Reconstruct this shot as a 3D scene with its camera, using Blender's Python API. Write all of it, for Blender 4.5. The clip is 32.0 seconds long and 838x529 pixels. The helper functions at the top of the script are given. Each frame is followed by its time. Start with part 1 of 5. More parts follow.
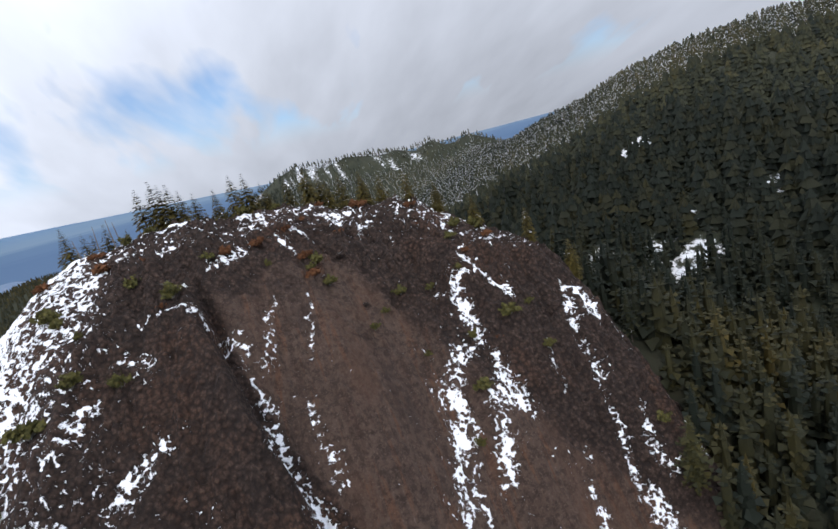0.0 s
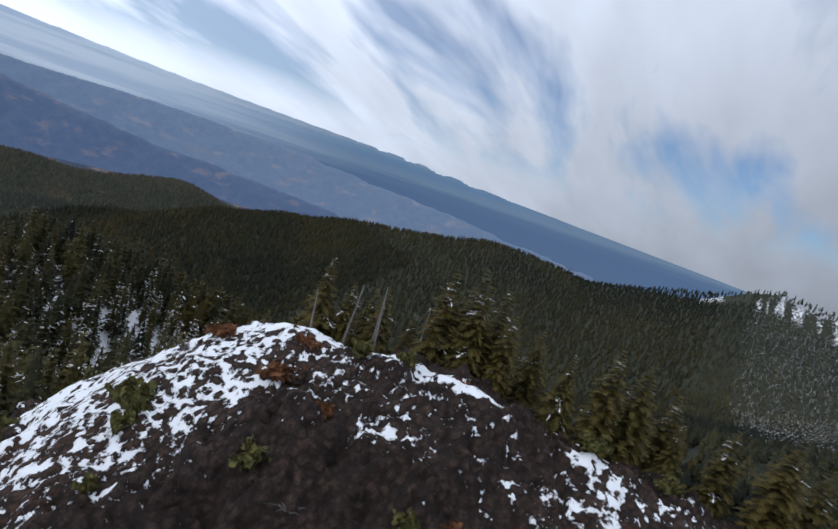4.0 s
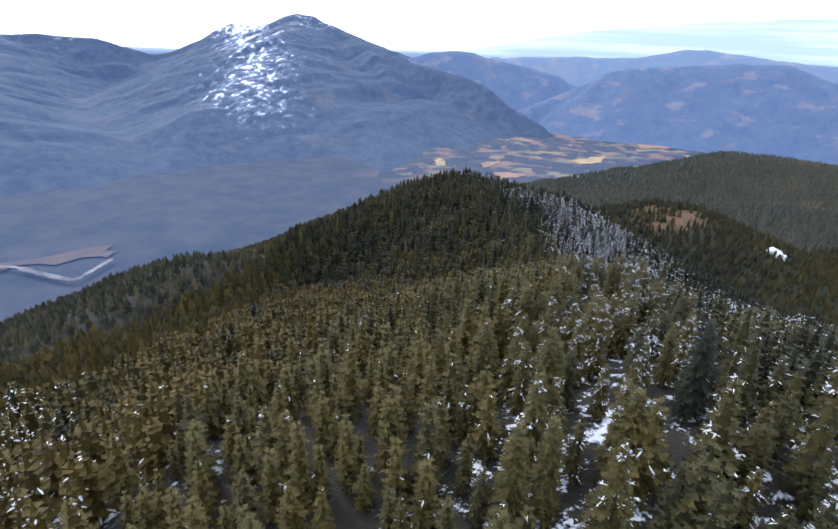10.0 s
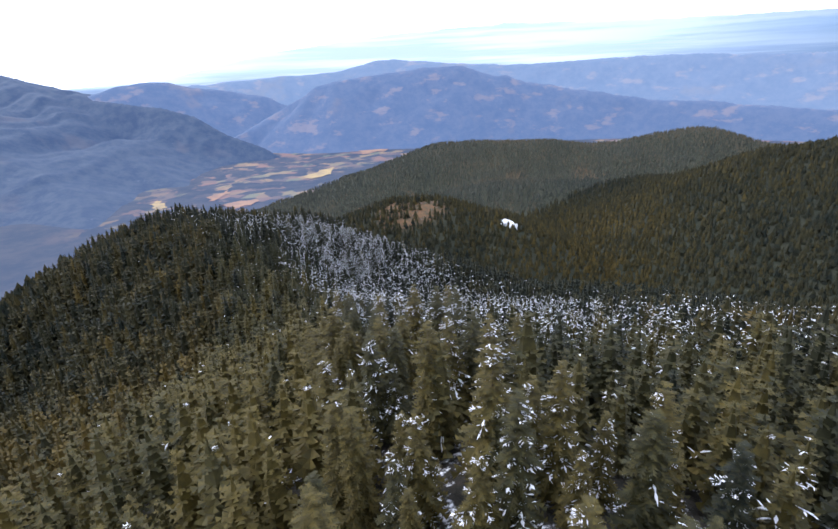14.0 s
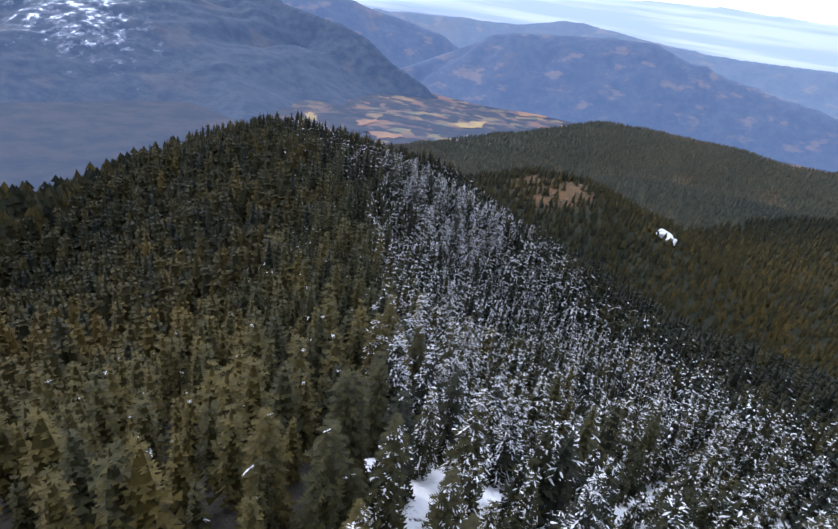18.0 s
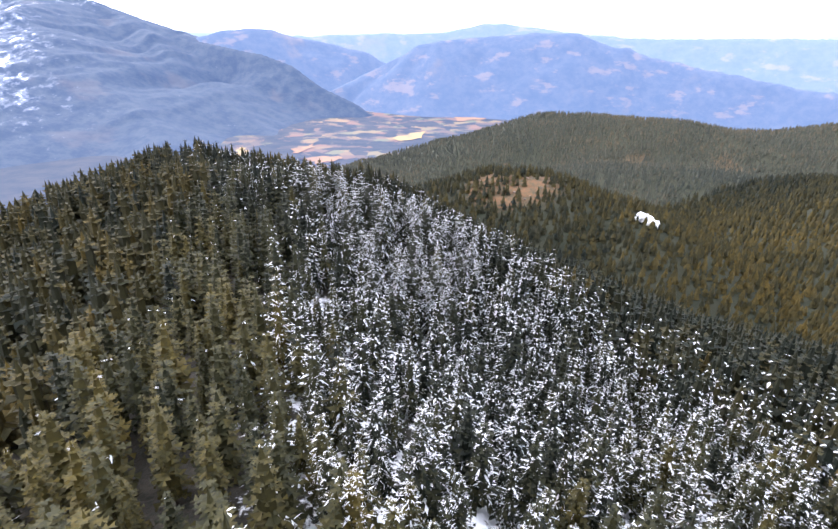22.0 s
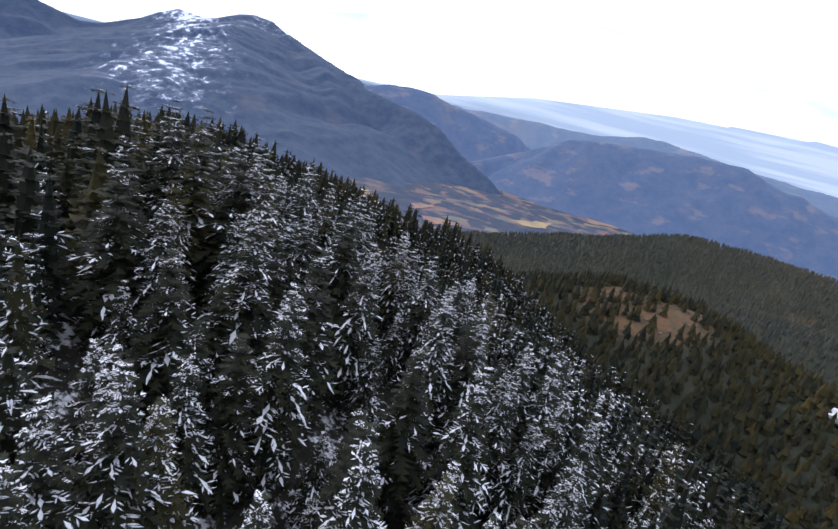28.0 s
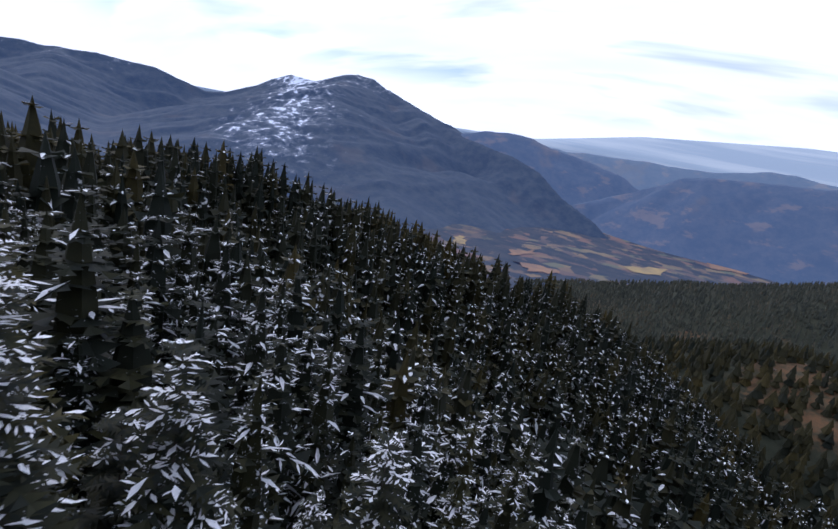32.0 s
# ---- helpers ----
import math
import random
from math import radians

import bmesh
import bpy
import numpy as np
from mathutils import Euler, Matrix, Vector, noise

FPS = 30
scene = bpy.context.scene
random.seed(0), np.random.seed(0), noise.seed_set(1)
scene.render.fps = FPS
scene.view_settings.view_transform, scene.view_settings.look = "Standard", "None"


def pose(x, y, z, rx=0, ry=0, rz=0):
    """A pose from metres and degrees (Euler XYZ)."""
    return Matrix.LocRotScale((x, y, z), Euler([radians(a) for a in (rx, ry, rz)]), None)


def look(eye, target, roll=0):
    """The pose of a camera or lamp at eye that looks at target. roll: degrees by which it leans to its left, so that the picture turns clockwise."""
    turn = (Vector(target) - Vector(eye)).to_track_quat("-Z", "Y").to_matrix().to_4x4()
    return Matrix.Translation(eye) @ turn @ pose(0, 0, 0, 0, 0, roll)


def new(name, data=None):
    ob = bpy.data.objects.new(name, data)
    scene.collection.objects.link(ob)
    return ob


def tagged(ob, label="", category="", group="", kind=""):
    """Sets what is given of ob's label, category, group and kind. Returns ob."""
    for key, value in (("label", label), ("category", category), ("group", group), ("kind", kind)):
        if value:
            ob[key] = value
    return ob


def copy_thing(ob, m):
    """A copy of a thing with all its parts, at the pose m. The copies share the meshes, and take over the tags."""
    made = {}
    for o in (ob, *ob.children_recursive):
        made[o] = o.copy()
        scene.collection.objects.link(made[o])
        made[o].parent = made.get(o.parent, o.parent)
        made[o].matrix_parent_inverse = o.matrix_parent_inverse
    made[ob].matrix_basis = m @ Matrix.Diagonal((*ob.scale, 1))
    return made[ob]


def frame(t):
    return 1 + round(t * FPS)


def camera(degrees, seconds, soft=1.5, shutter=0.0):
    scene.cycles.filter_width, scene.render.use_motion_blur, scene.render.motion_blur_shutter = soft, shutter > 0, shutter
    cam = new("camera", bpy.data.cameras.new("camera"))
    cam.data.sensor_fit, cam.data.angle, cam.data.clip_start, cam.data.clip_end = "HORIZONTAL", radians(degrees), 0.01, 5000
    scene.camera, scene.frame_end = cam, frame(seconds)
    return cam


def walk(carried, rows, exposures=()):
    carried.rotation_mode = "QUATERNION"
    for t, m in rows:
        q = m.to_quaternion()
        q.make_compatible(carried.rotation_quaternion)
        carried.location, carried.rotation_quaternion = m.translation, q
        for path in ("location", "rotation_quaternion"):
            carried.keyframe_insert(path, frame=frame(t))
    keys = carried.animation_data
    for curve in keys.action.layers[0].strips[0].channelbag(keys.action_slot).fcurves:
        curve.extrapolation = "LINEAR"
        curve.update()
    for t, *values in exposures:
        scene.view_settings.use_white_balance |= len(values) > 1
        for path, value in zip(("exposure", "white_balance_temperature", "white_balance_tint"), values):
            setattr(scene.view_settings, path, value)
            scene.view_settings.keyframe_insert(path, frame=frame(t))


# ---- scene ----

# A rocky summit dome, a snowy conifer ridge, a valley with farmland and far mountains.
# World: y along the ridge, z up, metres; z = 0 about 15 m over the ridge's middle.

FOV = 77.21
PATH = [
    (0.0, -117.59, -276.10, 43.62, 77.24, 14.30, -108.54),
    (0.5, -110.66, -277.89, 45.28, 76.96, 15.60, -105.94),
    (1.0, -103.66, -279.59, 46.75, 79.16, 12.32, -101.75),
    (1.5, -96.32, -281.25, 48.32, 80.59, 9.19, -95.86),
    (2.0, -88.99, -282.52, 49.92, 82.46, 4.80, -87.74),
    (2.5, -80.95, -283.18, 51.85, 83.66, -0.24, -80.46),
    (4.5, -46.14, -273.83, 55.90, 78.81, -23.83, -49.02),
    (5.0, -36.53, -269.23, 55.78, 74.76, -28.06, -35.95),
    (5.5, -27.85, -261.64, 55.75, 68.47, -29.30, -21.20),
    (6.0, -20.44, -253.20, 55.15, 62.18, -27.39, -6.00),
    (6.5, -14.10, -244.13, 54.13, 59.59, -25.76, 6.99),
    (7.0, -9.57, -234.64, 53.48, 58.44, -24.43, 17.77),
    (7.5, -5.80, -223.71, 51.78, 58.70, -22.86, 27.80),
    (8.0, -3.81, -213.55, 50.31, 60.05, -21.59, 38.45),
    (8.5, -4.10, -203.71, 49.17, 62.21, -20.01, 40.35),
    (9.0, -5.74, -193.55, 47.74, 64.47, -14.07, 31.56),
    (9.5, -7.81, -184.12, 45.94, 66.51, -8.39, 24.63),
    (10.0, -10.22, -174.73, 44.14, 67.35, -2.14, 18.40),
    (10.5, -12.58, -165.58, 41.89, 67.10, 4.35, 11.82),
    (11.0, -14.83, -156.12, 39.31, 66.40, 9.86, 3.61),
    (11.5, -16.28, -145.82, 36.40, 66.01, 14.24, -4.59),
    (12.0, -16.43, -134.64, 33.20, 65.68, 16.94, -12.37),
    (12.5, -15.69, -123.91, 30.67, 66.98, 16.89, -17.37),
    (13.0, -13.96, -113.45, 28.59, 67.47, 14.01, -19.13),
    (13.5, -11.60, -103.24, 26.49, 68.71, 9.11, -16.07),
    (14.0, -9.80, -93.94, 23.68, 69.37, 2.86, -11.22),
    (14.5, -7.31, -84.31, 21.07, 69.64, -2.94, -6.52),
    (15.0, -4.98, -74.57, 17.82, 70.00, -8.65, -1.69),
    (15.5, -3.15, -64.67, 14.14, 70.16, -12.66, 3.48),
    (17.5, 1.11, -28.47, 7.97, 66.98, -12.56, 12.08),
    (18.0, 0.75, -18.69, 5.41, 64.23, -7.76, 7.20),
    (18.5, 0.30, -9.21, 2.99, 63.48, -4.52, 3.22),
    (19.0, 0.00, 0.00, 0.00, 64.49, -1.81, 0.86),
    (19.5, -0.26, 9.47, -2.73, 65.10, -0.92, 0.44),
    (20.0, -0.35, 19.15, -5.36, 65.18, -0.63, -0.20),
    (20.5, -0.25, 28.72, -8.17, 64.28, -0.68, -0.65),
    (21.0, -0.00, 38.22, -11.59, 64.87, -0.74, -0.86),
    (21.5, 0.38, 47.81, -14.98, 65.56, -0.69, -0.91),
    (22.0, 1.13, 57.43, -18.37, 66.62, -1.05, -0.51),
    (22.5, 3.38, 67.43, -21.94, 67.79, -3.43, 1.35),
    (23.0, 5.20, 77.49, -25.22, 68.10, -5.99, 3.60),
    (23.5, 6.54, 87.50, -28.34, 67.98, -6.44, 4.69),
    (24.0, 7.46, 97.46, -31.24, 69.07, -7.32, 5.69),
    (24.5, 8.74, 107.59, -34.16, 70.05, -8.73, 6.61),
    (25.0, 9.81, 117.74, -36.84, 70.10, -10.41, 8.27),
    (25.5, 10.61, 127.88, -39.36, 70.27, -12.64, 10.39),
    (27.5, 12.41, 168.68, -48.61, 71.81, -13.94, 15.60),
    (28.0, 10.67, 178.33, -50.73, 72.62, -13.64, 15.77),
    (28.5, 8.52, 187.99, -52.66, 73.35, -12.27, 16.60),
    (29.0, 6.11, 197.77, -54.41, 73.83, -10.73, 17.46),
    (29.5, 5.49, 208.05, -55.83, 74.43, -9.69, 17.81),
    (30.0, 4.16, 218.18, -57.36, 74.71, -11.00, 20.04),
    (30.5, 2.28, 228.18, -58.95, 74.65, -13.79, 23.37),
    (31.0, -0.17, 238.09, -60.25, 74.94, -12.48, 24.99),
    (31.5, -2.81, 247.97, -61.47, 75.22, -11.50, 25.73),
    (32.0, -5.49, 257.85, -62.84, 75.45, -10.55, 26.29),
]
EXPOSURES = [(0.0, -0.95, 6090, 12), (2.5, -1.05, 5940, 12), (4.5, -1.65, 5790, 10), (6.0, -1.62, 5740, 11), (8.0, -0.75, 5490, 13), (11.0, -0.36, 5640, 15), (13.0, -0.20, 5740, 16),
             (14.5, -0.42, 5690, 16), (15.5, -0.60, 5690, 16), (17.5, -0.80, 5590, 15), (18.0, -0.65, 5640, 16), (18.5, -0.25, 5790, 18), (19.5, 0.15, 5990, 19), (21.0, 0.50, 6140, 19),
             (23.0, 0.40, 6040, 19), (25.0, -0.30, 5990, 17), (27.5, -0.85, 5790, 17), (30.0, -1.25, 5690, 19), (32.0, -1.47, 5540, 19)]
NEAR_TREES = 295

cam = camera(FOV, 32.0, soft=1.55, shutter=0.1)
walk(cam, [(r[0], pose(*r[1:])) for r in PATH], EXPOSURES)

# ---- light ----
SUN_AZ, SUN_EL = -62.0, 38.0          # degrees from +y towards +x, and above the horizon
world = bpy.data.worlds.new("world")
scene.world = world
world.use_nodes = True


def link(nt, a, b):
    nt.links.new(a, b)


def build_sky():
    nt = world.node_tree
    nt.nodes.clear()
    out = nt.nodes.new("ShaderNodeOutputWorld")
    sky = nt.nodes.new("ShaderNodeTexSky")
    sky.sky_type = "NISHITA"
    sky.sun_disc = False
    sky.sun_elevation = radians(SUN_EL)
    sky.sun_rotation = radians(SUN_AZ)
    sky.altitude = 900
    sky.dust_density = 0.4
    sky.ozone_density = 3.0
    bg = nt.nodes.new("ShaderNodeBackground")
    bg.inputs["Strength"].default_value = 0.15
    deep = nt.nodes.new("ShaderNodeHueSaturation")
    deep.inputs["Saturation"].default_value = 1.35
    deep.inputs["Value"].default_value = 1.5
    link(nt, sky.outputs[0], deep.inputs["Color"])
    link(nt, deep.outputs[0], bg.inputs["Color"])
    # high broken cloud: streaked noise on the dome of the sky
    tc = nt.nodes.new("ShaderNodeTexCoord")
    sep = nt.nodes.new("ShaderNodeSeparateXYZ")
    link(nt, tc.outputs["Generated"], sep.inputs[0])
    zc = nt.nodes.new("ShaderNodeMath")
    zc.operation = "ADD"
    zc.use_clamp = False
    link(nt, sep.outputs["Z"], zc.inputs[0])
    zc.inputs[1].default_value = 0.34
    zm = nt.nodes.new("ShaderNodeMath")
    zm.operation = "MAXIMUM"
    link(nt, zc.outputs[0], zm.inputs[0])
    zm.inputs[1].default_value = 0.05
    div = nt.nodes.new("ShaderNodeVectorMath")
    div.operation = "DIVIDE"
    comb = nt.nodes.new("ShaderNodeCombineXYZ")
    for k in range(3):
        link(nt, zm.outputs[0], comb.inputs[k])
    link(nt, tc.outputs["Generated"], div.inputs[0])
    link(nt, comb.outputs[0], div.inputs[1])
    mp = nt.nodes.new("ShaderNodeMapping")
    mp.inputs["Rotation"].default_value = (0, 0, radians(30))
    mp.inputs["Scale"].default_value = (0.8, 2.3, 0.9)
    link(nt, div.outputs[0], mp.inputs[0])
    n1 = nt.nodes.new("ShaderNodeTexNoise")
    n1.inputs["Scale"].default_value = 1.15
    n1.inputs["Detail"].default_value = 4.5
    n1.inputs["Roughness"].default_value = 0.52
    n1.inputs["Distortion"].default_value = 0.35
    link(nt, mp.outputs[0], n1.inputs["Vector"])
    cover = nt.nodes.new("ShaderNodeMapRange")
    cover.inputs[1].default_value = 0.35
    cover.inputs[2].default_value = 0.48
    cover.inputs[3].default_value = 0.38
    # a belt of thinner cloud, with blue in it, above the bank on the horizon
    belt = nt.nodes.new("ShaderNodeMapRange")
    belt.interpolation_type = "SMOOTHSTEP"
    belt.inputs[1].default_value = 0.30
    belt.inputs[2].default_value = 0.17
    belt.inputs[3].default_value = 0.0
    belt.inputs[4].default_value = 0.025
    link(nt, sep.outputs["Z"], belt.inputs[0])
    thin = nt.nodes.new("ShaderNodeMath")
    thin.operation = "SUBTRACT"
    link(nt, n1.outputs["Fac"], thin.inputs[0])
    link(nt, belt.outputs[0], thin.inputs[1])
    link(nt, thin.outputs[0], cover.inputs[0])
    n2 = nt.nodes.new("ShaderNodeTexNoise")
    n2.inputs["Scale"].default_value = 2.1
    n2.inputs["Detail"].default_value = 4
    n2.inputs["Roughness"].default_value = 0.5
    link(nt, mp.outputs[0], n2.inputs["Vector"])
    # towards the sun the cloud sheet is bright white, away from it grey
    dot = nt.nodes.new("ShaderNodeVectorMath")
    dot.operation = "DOT_PRODUCT"
    link(nt, tc.outputs["Generated"], dot.inputs[0])
    a, e = radians(SUN_AZ), radians(SUN_EL)
    dot.inputs[1].default_value = (math.sin(a) * math.cos(e), math.cos(a) * math.cos(e), math.sin(e))
    br = nt.nodes.new("ShaderNodeMapRange")
    br.inputs[1].default_value = -0.8
    br.inputs[2].default_value = 0.1
    br.inputs[3].default_value = 0.9
    br.inputs[4].default_value = 3.5
    link(nt, dot.outputs["Value"], br.inputs[0])
    shade = nt.nodes.new("ShaderNodeMapRange")
    shade.inputs[1].default_value = 0.3
    shade.inputs[2].default_value = 0.7
    shade.inputs[3].default_value = 1.07
    shade.inputs[4].default_value = 0.88
    link(nt, n2.outputs["Fac"], shade.inputs[0])
    mul = nt.nodes.new("ShaderNodeMath")
    mul.operation = "MULTIPLY"
    link(nt, br.outputs[0], mul.inputs[0])
    link(nt, shade.outputs[0], mul.inputs[1])
    cl = nt.nodes.new("ShaderNodeBackground")
    cl.inputs["Color"].default_value = (0.90, 0.935, 1.0, 1)
    link(nt, mul.outputs[0], cl.inputs["Strength"])
    mix = nt.nodes.new("ShaderNodeMixShader")
    # a closed bank of cloud and haze lies along the horizon
    low = nt.nodes.new("ShaderNodeMapRange")
    low.interpolation_type = "SMOOTHSTEP"
    low.inputs[1].default_value = 0.05
    low.inputs[2].default_value = 0.16
    low.inputs[3].default_value = 1.0
    low.inputs[4].default_value = 0.0
    link(nt, sep.outputs["Z"], low.inputs[0])
    top = nt.nodes.new("ShaderNodeMath")
    top.operation = "MAXIMUM"
    link(nt, low.outputs[0], top.inputs[0])
    link(nt, cover.outputs[0], top.inputs[1])
    link(nt, top.outputs[0], mix.inputs[0])
    link(nt, bg.outputs[0], mix.inputs[1])
    link(nt, cl.outputs[0], mix.inputs[2])
    link(nt, mix.outputs[0], out.inputs[0])


build_sky()
sun = new("sun", bpy.data.lights.new("sun", "SUN"))
sun.data.energy = 2.8
sun.data.angle = radians(9)
sun.data.color = (1.0, 0.93, 0.82)
_a, _e = radians(SUN_AZ), radians(SUN_EL)
sun.matrix_world = look((0, 0, 0), (-math.sin(_a) * math.cos(_e), -math.cos(_a) * math.cos(_e), -math.sin(_e)))


# ---- materials ----
def mat(name):
    m = bpy.data.materials.new(name)
    m.use_nodes = True
    nt = m.node_tree
    p = nt.nodes["Principled BSDF"]
    p.inputs["Roughness"].default_value = 0.9
    if "Specular IOR Level" in p.inputs:
        p.inputs["Specular IOR Level"].default_value = 0.25
    return m, nt, p


def noise_node(nt, scale, detail=5, rough=0.6, coord=None, stretch=None):
    n = nt.nodes.new("ShaderNodeTexNoise")
    n.inputs["Scale"].default_value = scale
    n.inputs["Detail"].default_value = detail
    n.inputs["Roughness"].default_value = rough
    if coord is None:
        tc = nt.nodes.new("ShaderNodeNewGeometry")
        coord = tc.outputs["Position"]
    if stretch:
        mp = nt.nodes.new("ShaderNodeMapping")
        mp.inputs["Scale"].default_value = stretch
        link(nt, coord, mp.inputs[0])
        coord = mp.outputs[0]
    link(nt, coord, n.inputs["Vector"])
    return n.outputs["Fac"]


def ramp(nt, fac, stops):
    r = nt.nodes.new("ShaderNodeValToRGB")
    els = r.color_ramp.elements
    while len(els) < len(stops):
        els.new(0.5)
    for el, (pos, col) in zip(els, stops):
        el.position = pos
        el.color = (*col, 1)
    link(nt, fac, r.inputs[0])
    return r.outputs[0]


def mixc(nt, fac, a, b, kind="MIX"):
    m = nt.nodes.new("ShaderNodeMix")
    m.data_type = "RGBA"
    m.blend_type = kind
    for sock, v in ((m.inputs[0], fac), (m.inputs[6], a), (m.inputs[7], b)):
        if isinstance(v, (int, float)):
            sock.default_value = v
        elif isinstance(v, tuple):
            sock.default_value = (*v, 1)
        else:
            link(nt, v, sock)
    return m.outputs[2]


def steps(nt, fac, lo, hi, a=0.0, b=1.0):
    r = nt.nodes.new("ShaderNodeMapRange")
    r.interpolation_type = "SMOOTHSTEP"
    for k, v in ((1, lo), (2, hi), (3, a), (4, b)):
        r.inputs[k].default_value = v
    link(nt, fac, r.inputs[0])
    return r.outputs[0]


def mathn(nt, op, a, b=0.0):
    m = nt.nodes.new("ShaderNodeMath")
    m.operation = op
    for sock, v in zip(m.inputs, (a, b)):
        if isinstance(v, (int, float)):
            sock.default_value = v
        else:
            link(nt, v, sock)
    return m.outputs[0]


def bumped(nt, p, height, strength, dist):
    b = nt.nodes.new("ShaderNodeBump")
    b.inputs["Strength"].default_value = strength
    b.inputs["Distance"].default_value = dist
    link(nt, height, b.inputs["Height"])
    link(nt, b.outputs[0], p.inputs["Normal"])


def attr(nt, name):
    a = nt.nodes.new("ShaderNodeAttribute")
    a.attribute_name = name
    return a.outputs["Fac"]


def foliage_material(name, dark, mid, olive, grain=2.2, rime=0.78):
    m, nt, p = mat(name)
    t = attr(nt, "tint")
    isl = nt.nodes.new("ShaderNodeNewGeometry").outputs["Random Per Island"]
    f = mathn(nt, "ADD", t, mathn(nt, "MULTIPLY", mathn(nt, "SUBTRACT", isl, 0.5), 0.42))
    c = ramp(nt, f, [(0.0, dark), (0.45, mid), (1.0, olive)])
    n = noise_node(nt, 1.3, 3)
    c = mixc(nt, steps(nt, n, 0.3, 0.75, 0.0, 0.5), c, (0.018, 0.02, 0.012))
    # rime and snow caught on the sprays
    fr = mathn(nt, "ADD", mathn(nt, "MULTIPLY", attr(nt, "frost"), 0.18), noise_node(nt, grain, 3, 0.7))
    laden = mathn(nt, "MULTIPLY", steps(nt, fr, rime, rime + 0.07), steps(nt, attr(nt, "frost"), 0.35, 0.7))
    c = mixc(nt, laden, c, (0.77, 0.775, 0.79))
    link(nt, c, p.inputs["Base Color"])
    p.inputs["Roughness"].default_value = 0.75
    tr = nt.nodes.new("ShaderNodeBsdfTranslucent")
    link(nt, c, tr.inputs["Color"])
    mx = nt.nodes.new("ShaderNodeMixShader")
    mx.inputs[0].default_value = 0.27
    link(nt, p.outputs[0], mx.inputs[1])
    link(nt, tr.outputs[0], mx.inputs[2])
    link(nt, mx.outputs[0], nt.nodes["Material Output"].inputs["Surface"])
    return m


def plain_material(name, a, b, scale, rough=0.9, bump=0.0, bdist=0.05):
    m, nt, p = mat(name)
    n = noise_node(nt, scale, 6)
    n2 = noise_node(nt, scale * 0.11, 3)
    c = mixc(nt, steps(nt, n, 0.3, 0.7), a, b)
    c = mixc(nt, steps(nt, n2, 0.35, 0.7, 0.0, 0.45), c, tuple(0.6 * v for v in a))
    link(nt, c, p.inputs["Base Color"])
    p.inputs["Roughness"].default_value = rough
    if bump:
        bumped(nt, p, n, bump, bdist)
    return m


M_FOL = foliage_material("conifer_needles", (0.010, 0.014, 0.009), (0.044, 0.042, 0.014), (0.110, 0.083, 0.017))
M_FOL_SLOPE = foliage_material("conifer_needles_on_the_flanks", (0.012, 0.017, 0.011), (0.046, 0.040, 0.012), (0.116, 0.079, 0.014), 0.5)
# needle copies for distance: air haze put into paler, greyer base colours
M_FOL_FAR = foliage_material("haze_paled_needles_distant_woods", (0.018, 0.024, 0.017), (0.078, 0.074, 0.038), (0.165, 0.122, 0.050), 0.12)
M_FOL_HAZY = foliage_material("haze_paled_hill_woods", (0.044, 0.054, 0.046), (0.088, 0.090, 0.066), (0.165, 0.128, 0.074), 0.12)
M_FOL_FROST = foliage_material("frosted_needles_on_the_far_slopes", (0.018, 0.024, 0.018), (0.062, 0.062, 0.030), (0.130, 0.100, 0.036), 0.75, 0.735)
M_BUSH = plain_material("olive_bush_leaves", (0.120, 0.104, 0.028), (0.052, 0.054, 0.019), 2.0)
M_PALE = plain_material("weathered_heath_rock", (0.20, 0.155, 0.125), (0.12, 0.09, 0.07), 1.0)
M_BARK = plain_material("conifer_bark", (0.075, 0.058, 0.045), (0.035, 0.027, 0.022), 3.0, 0.95, 0.5)
M_DEAD = plain_material("dead_grey_wood", (0.20, 0.18, 0.165), (0.11, 0.095, 0.085), 4.0, 0.9, 0.3)
M_SNOW = plain_material("fresh_snow", (0.84, 0.84, 0.85), (0.76, 0.77, 0.79), 0.8, 0.6, 0.35, 0.3)
M_LOAD = plain_material("snow_caught_on_needles", (0.82, 0.82, 0.83), (0.64, 0.645, 0.66), 4.0, 0.7)
M_HEATH = plain_material("rust_brown_heath", (0.17, 0.070, 0.028), (0.09, 0.042, 0.020), 5.0)


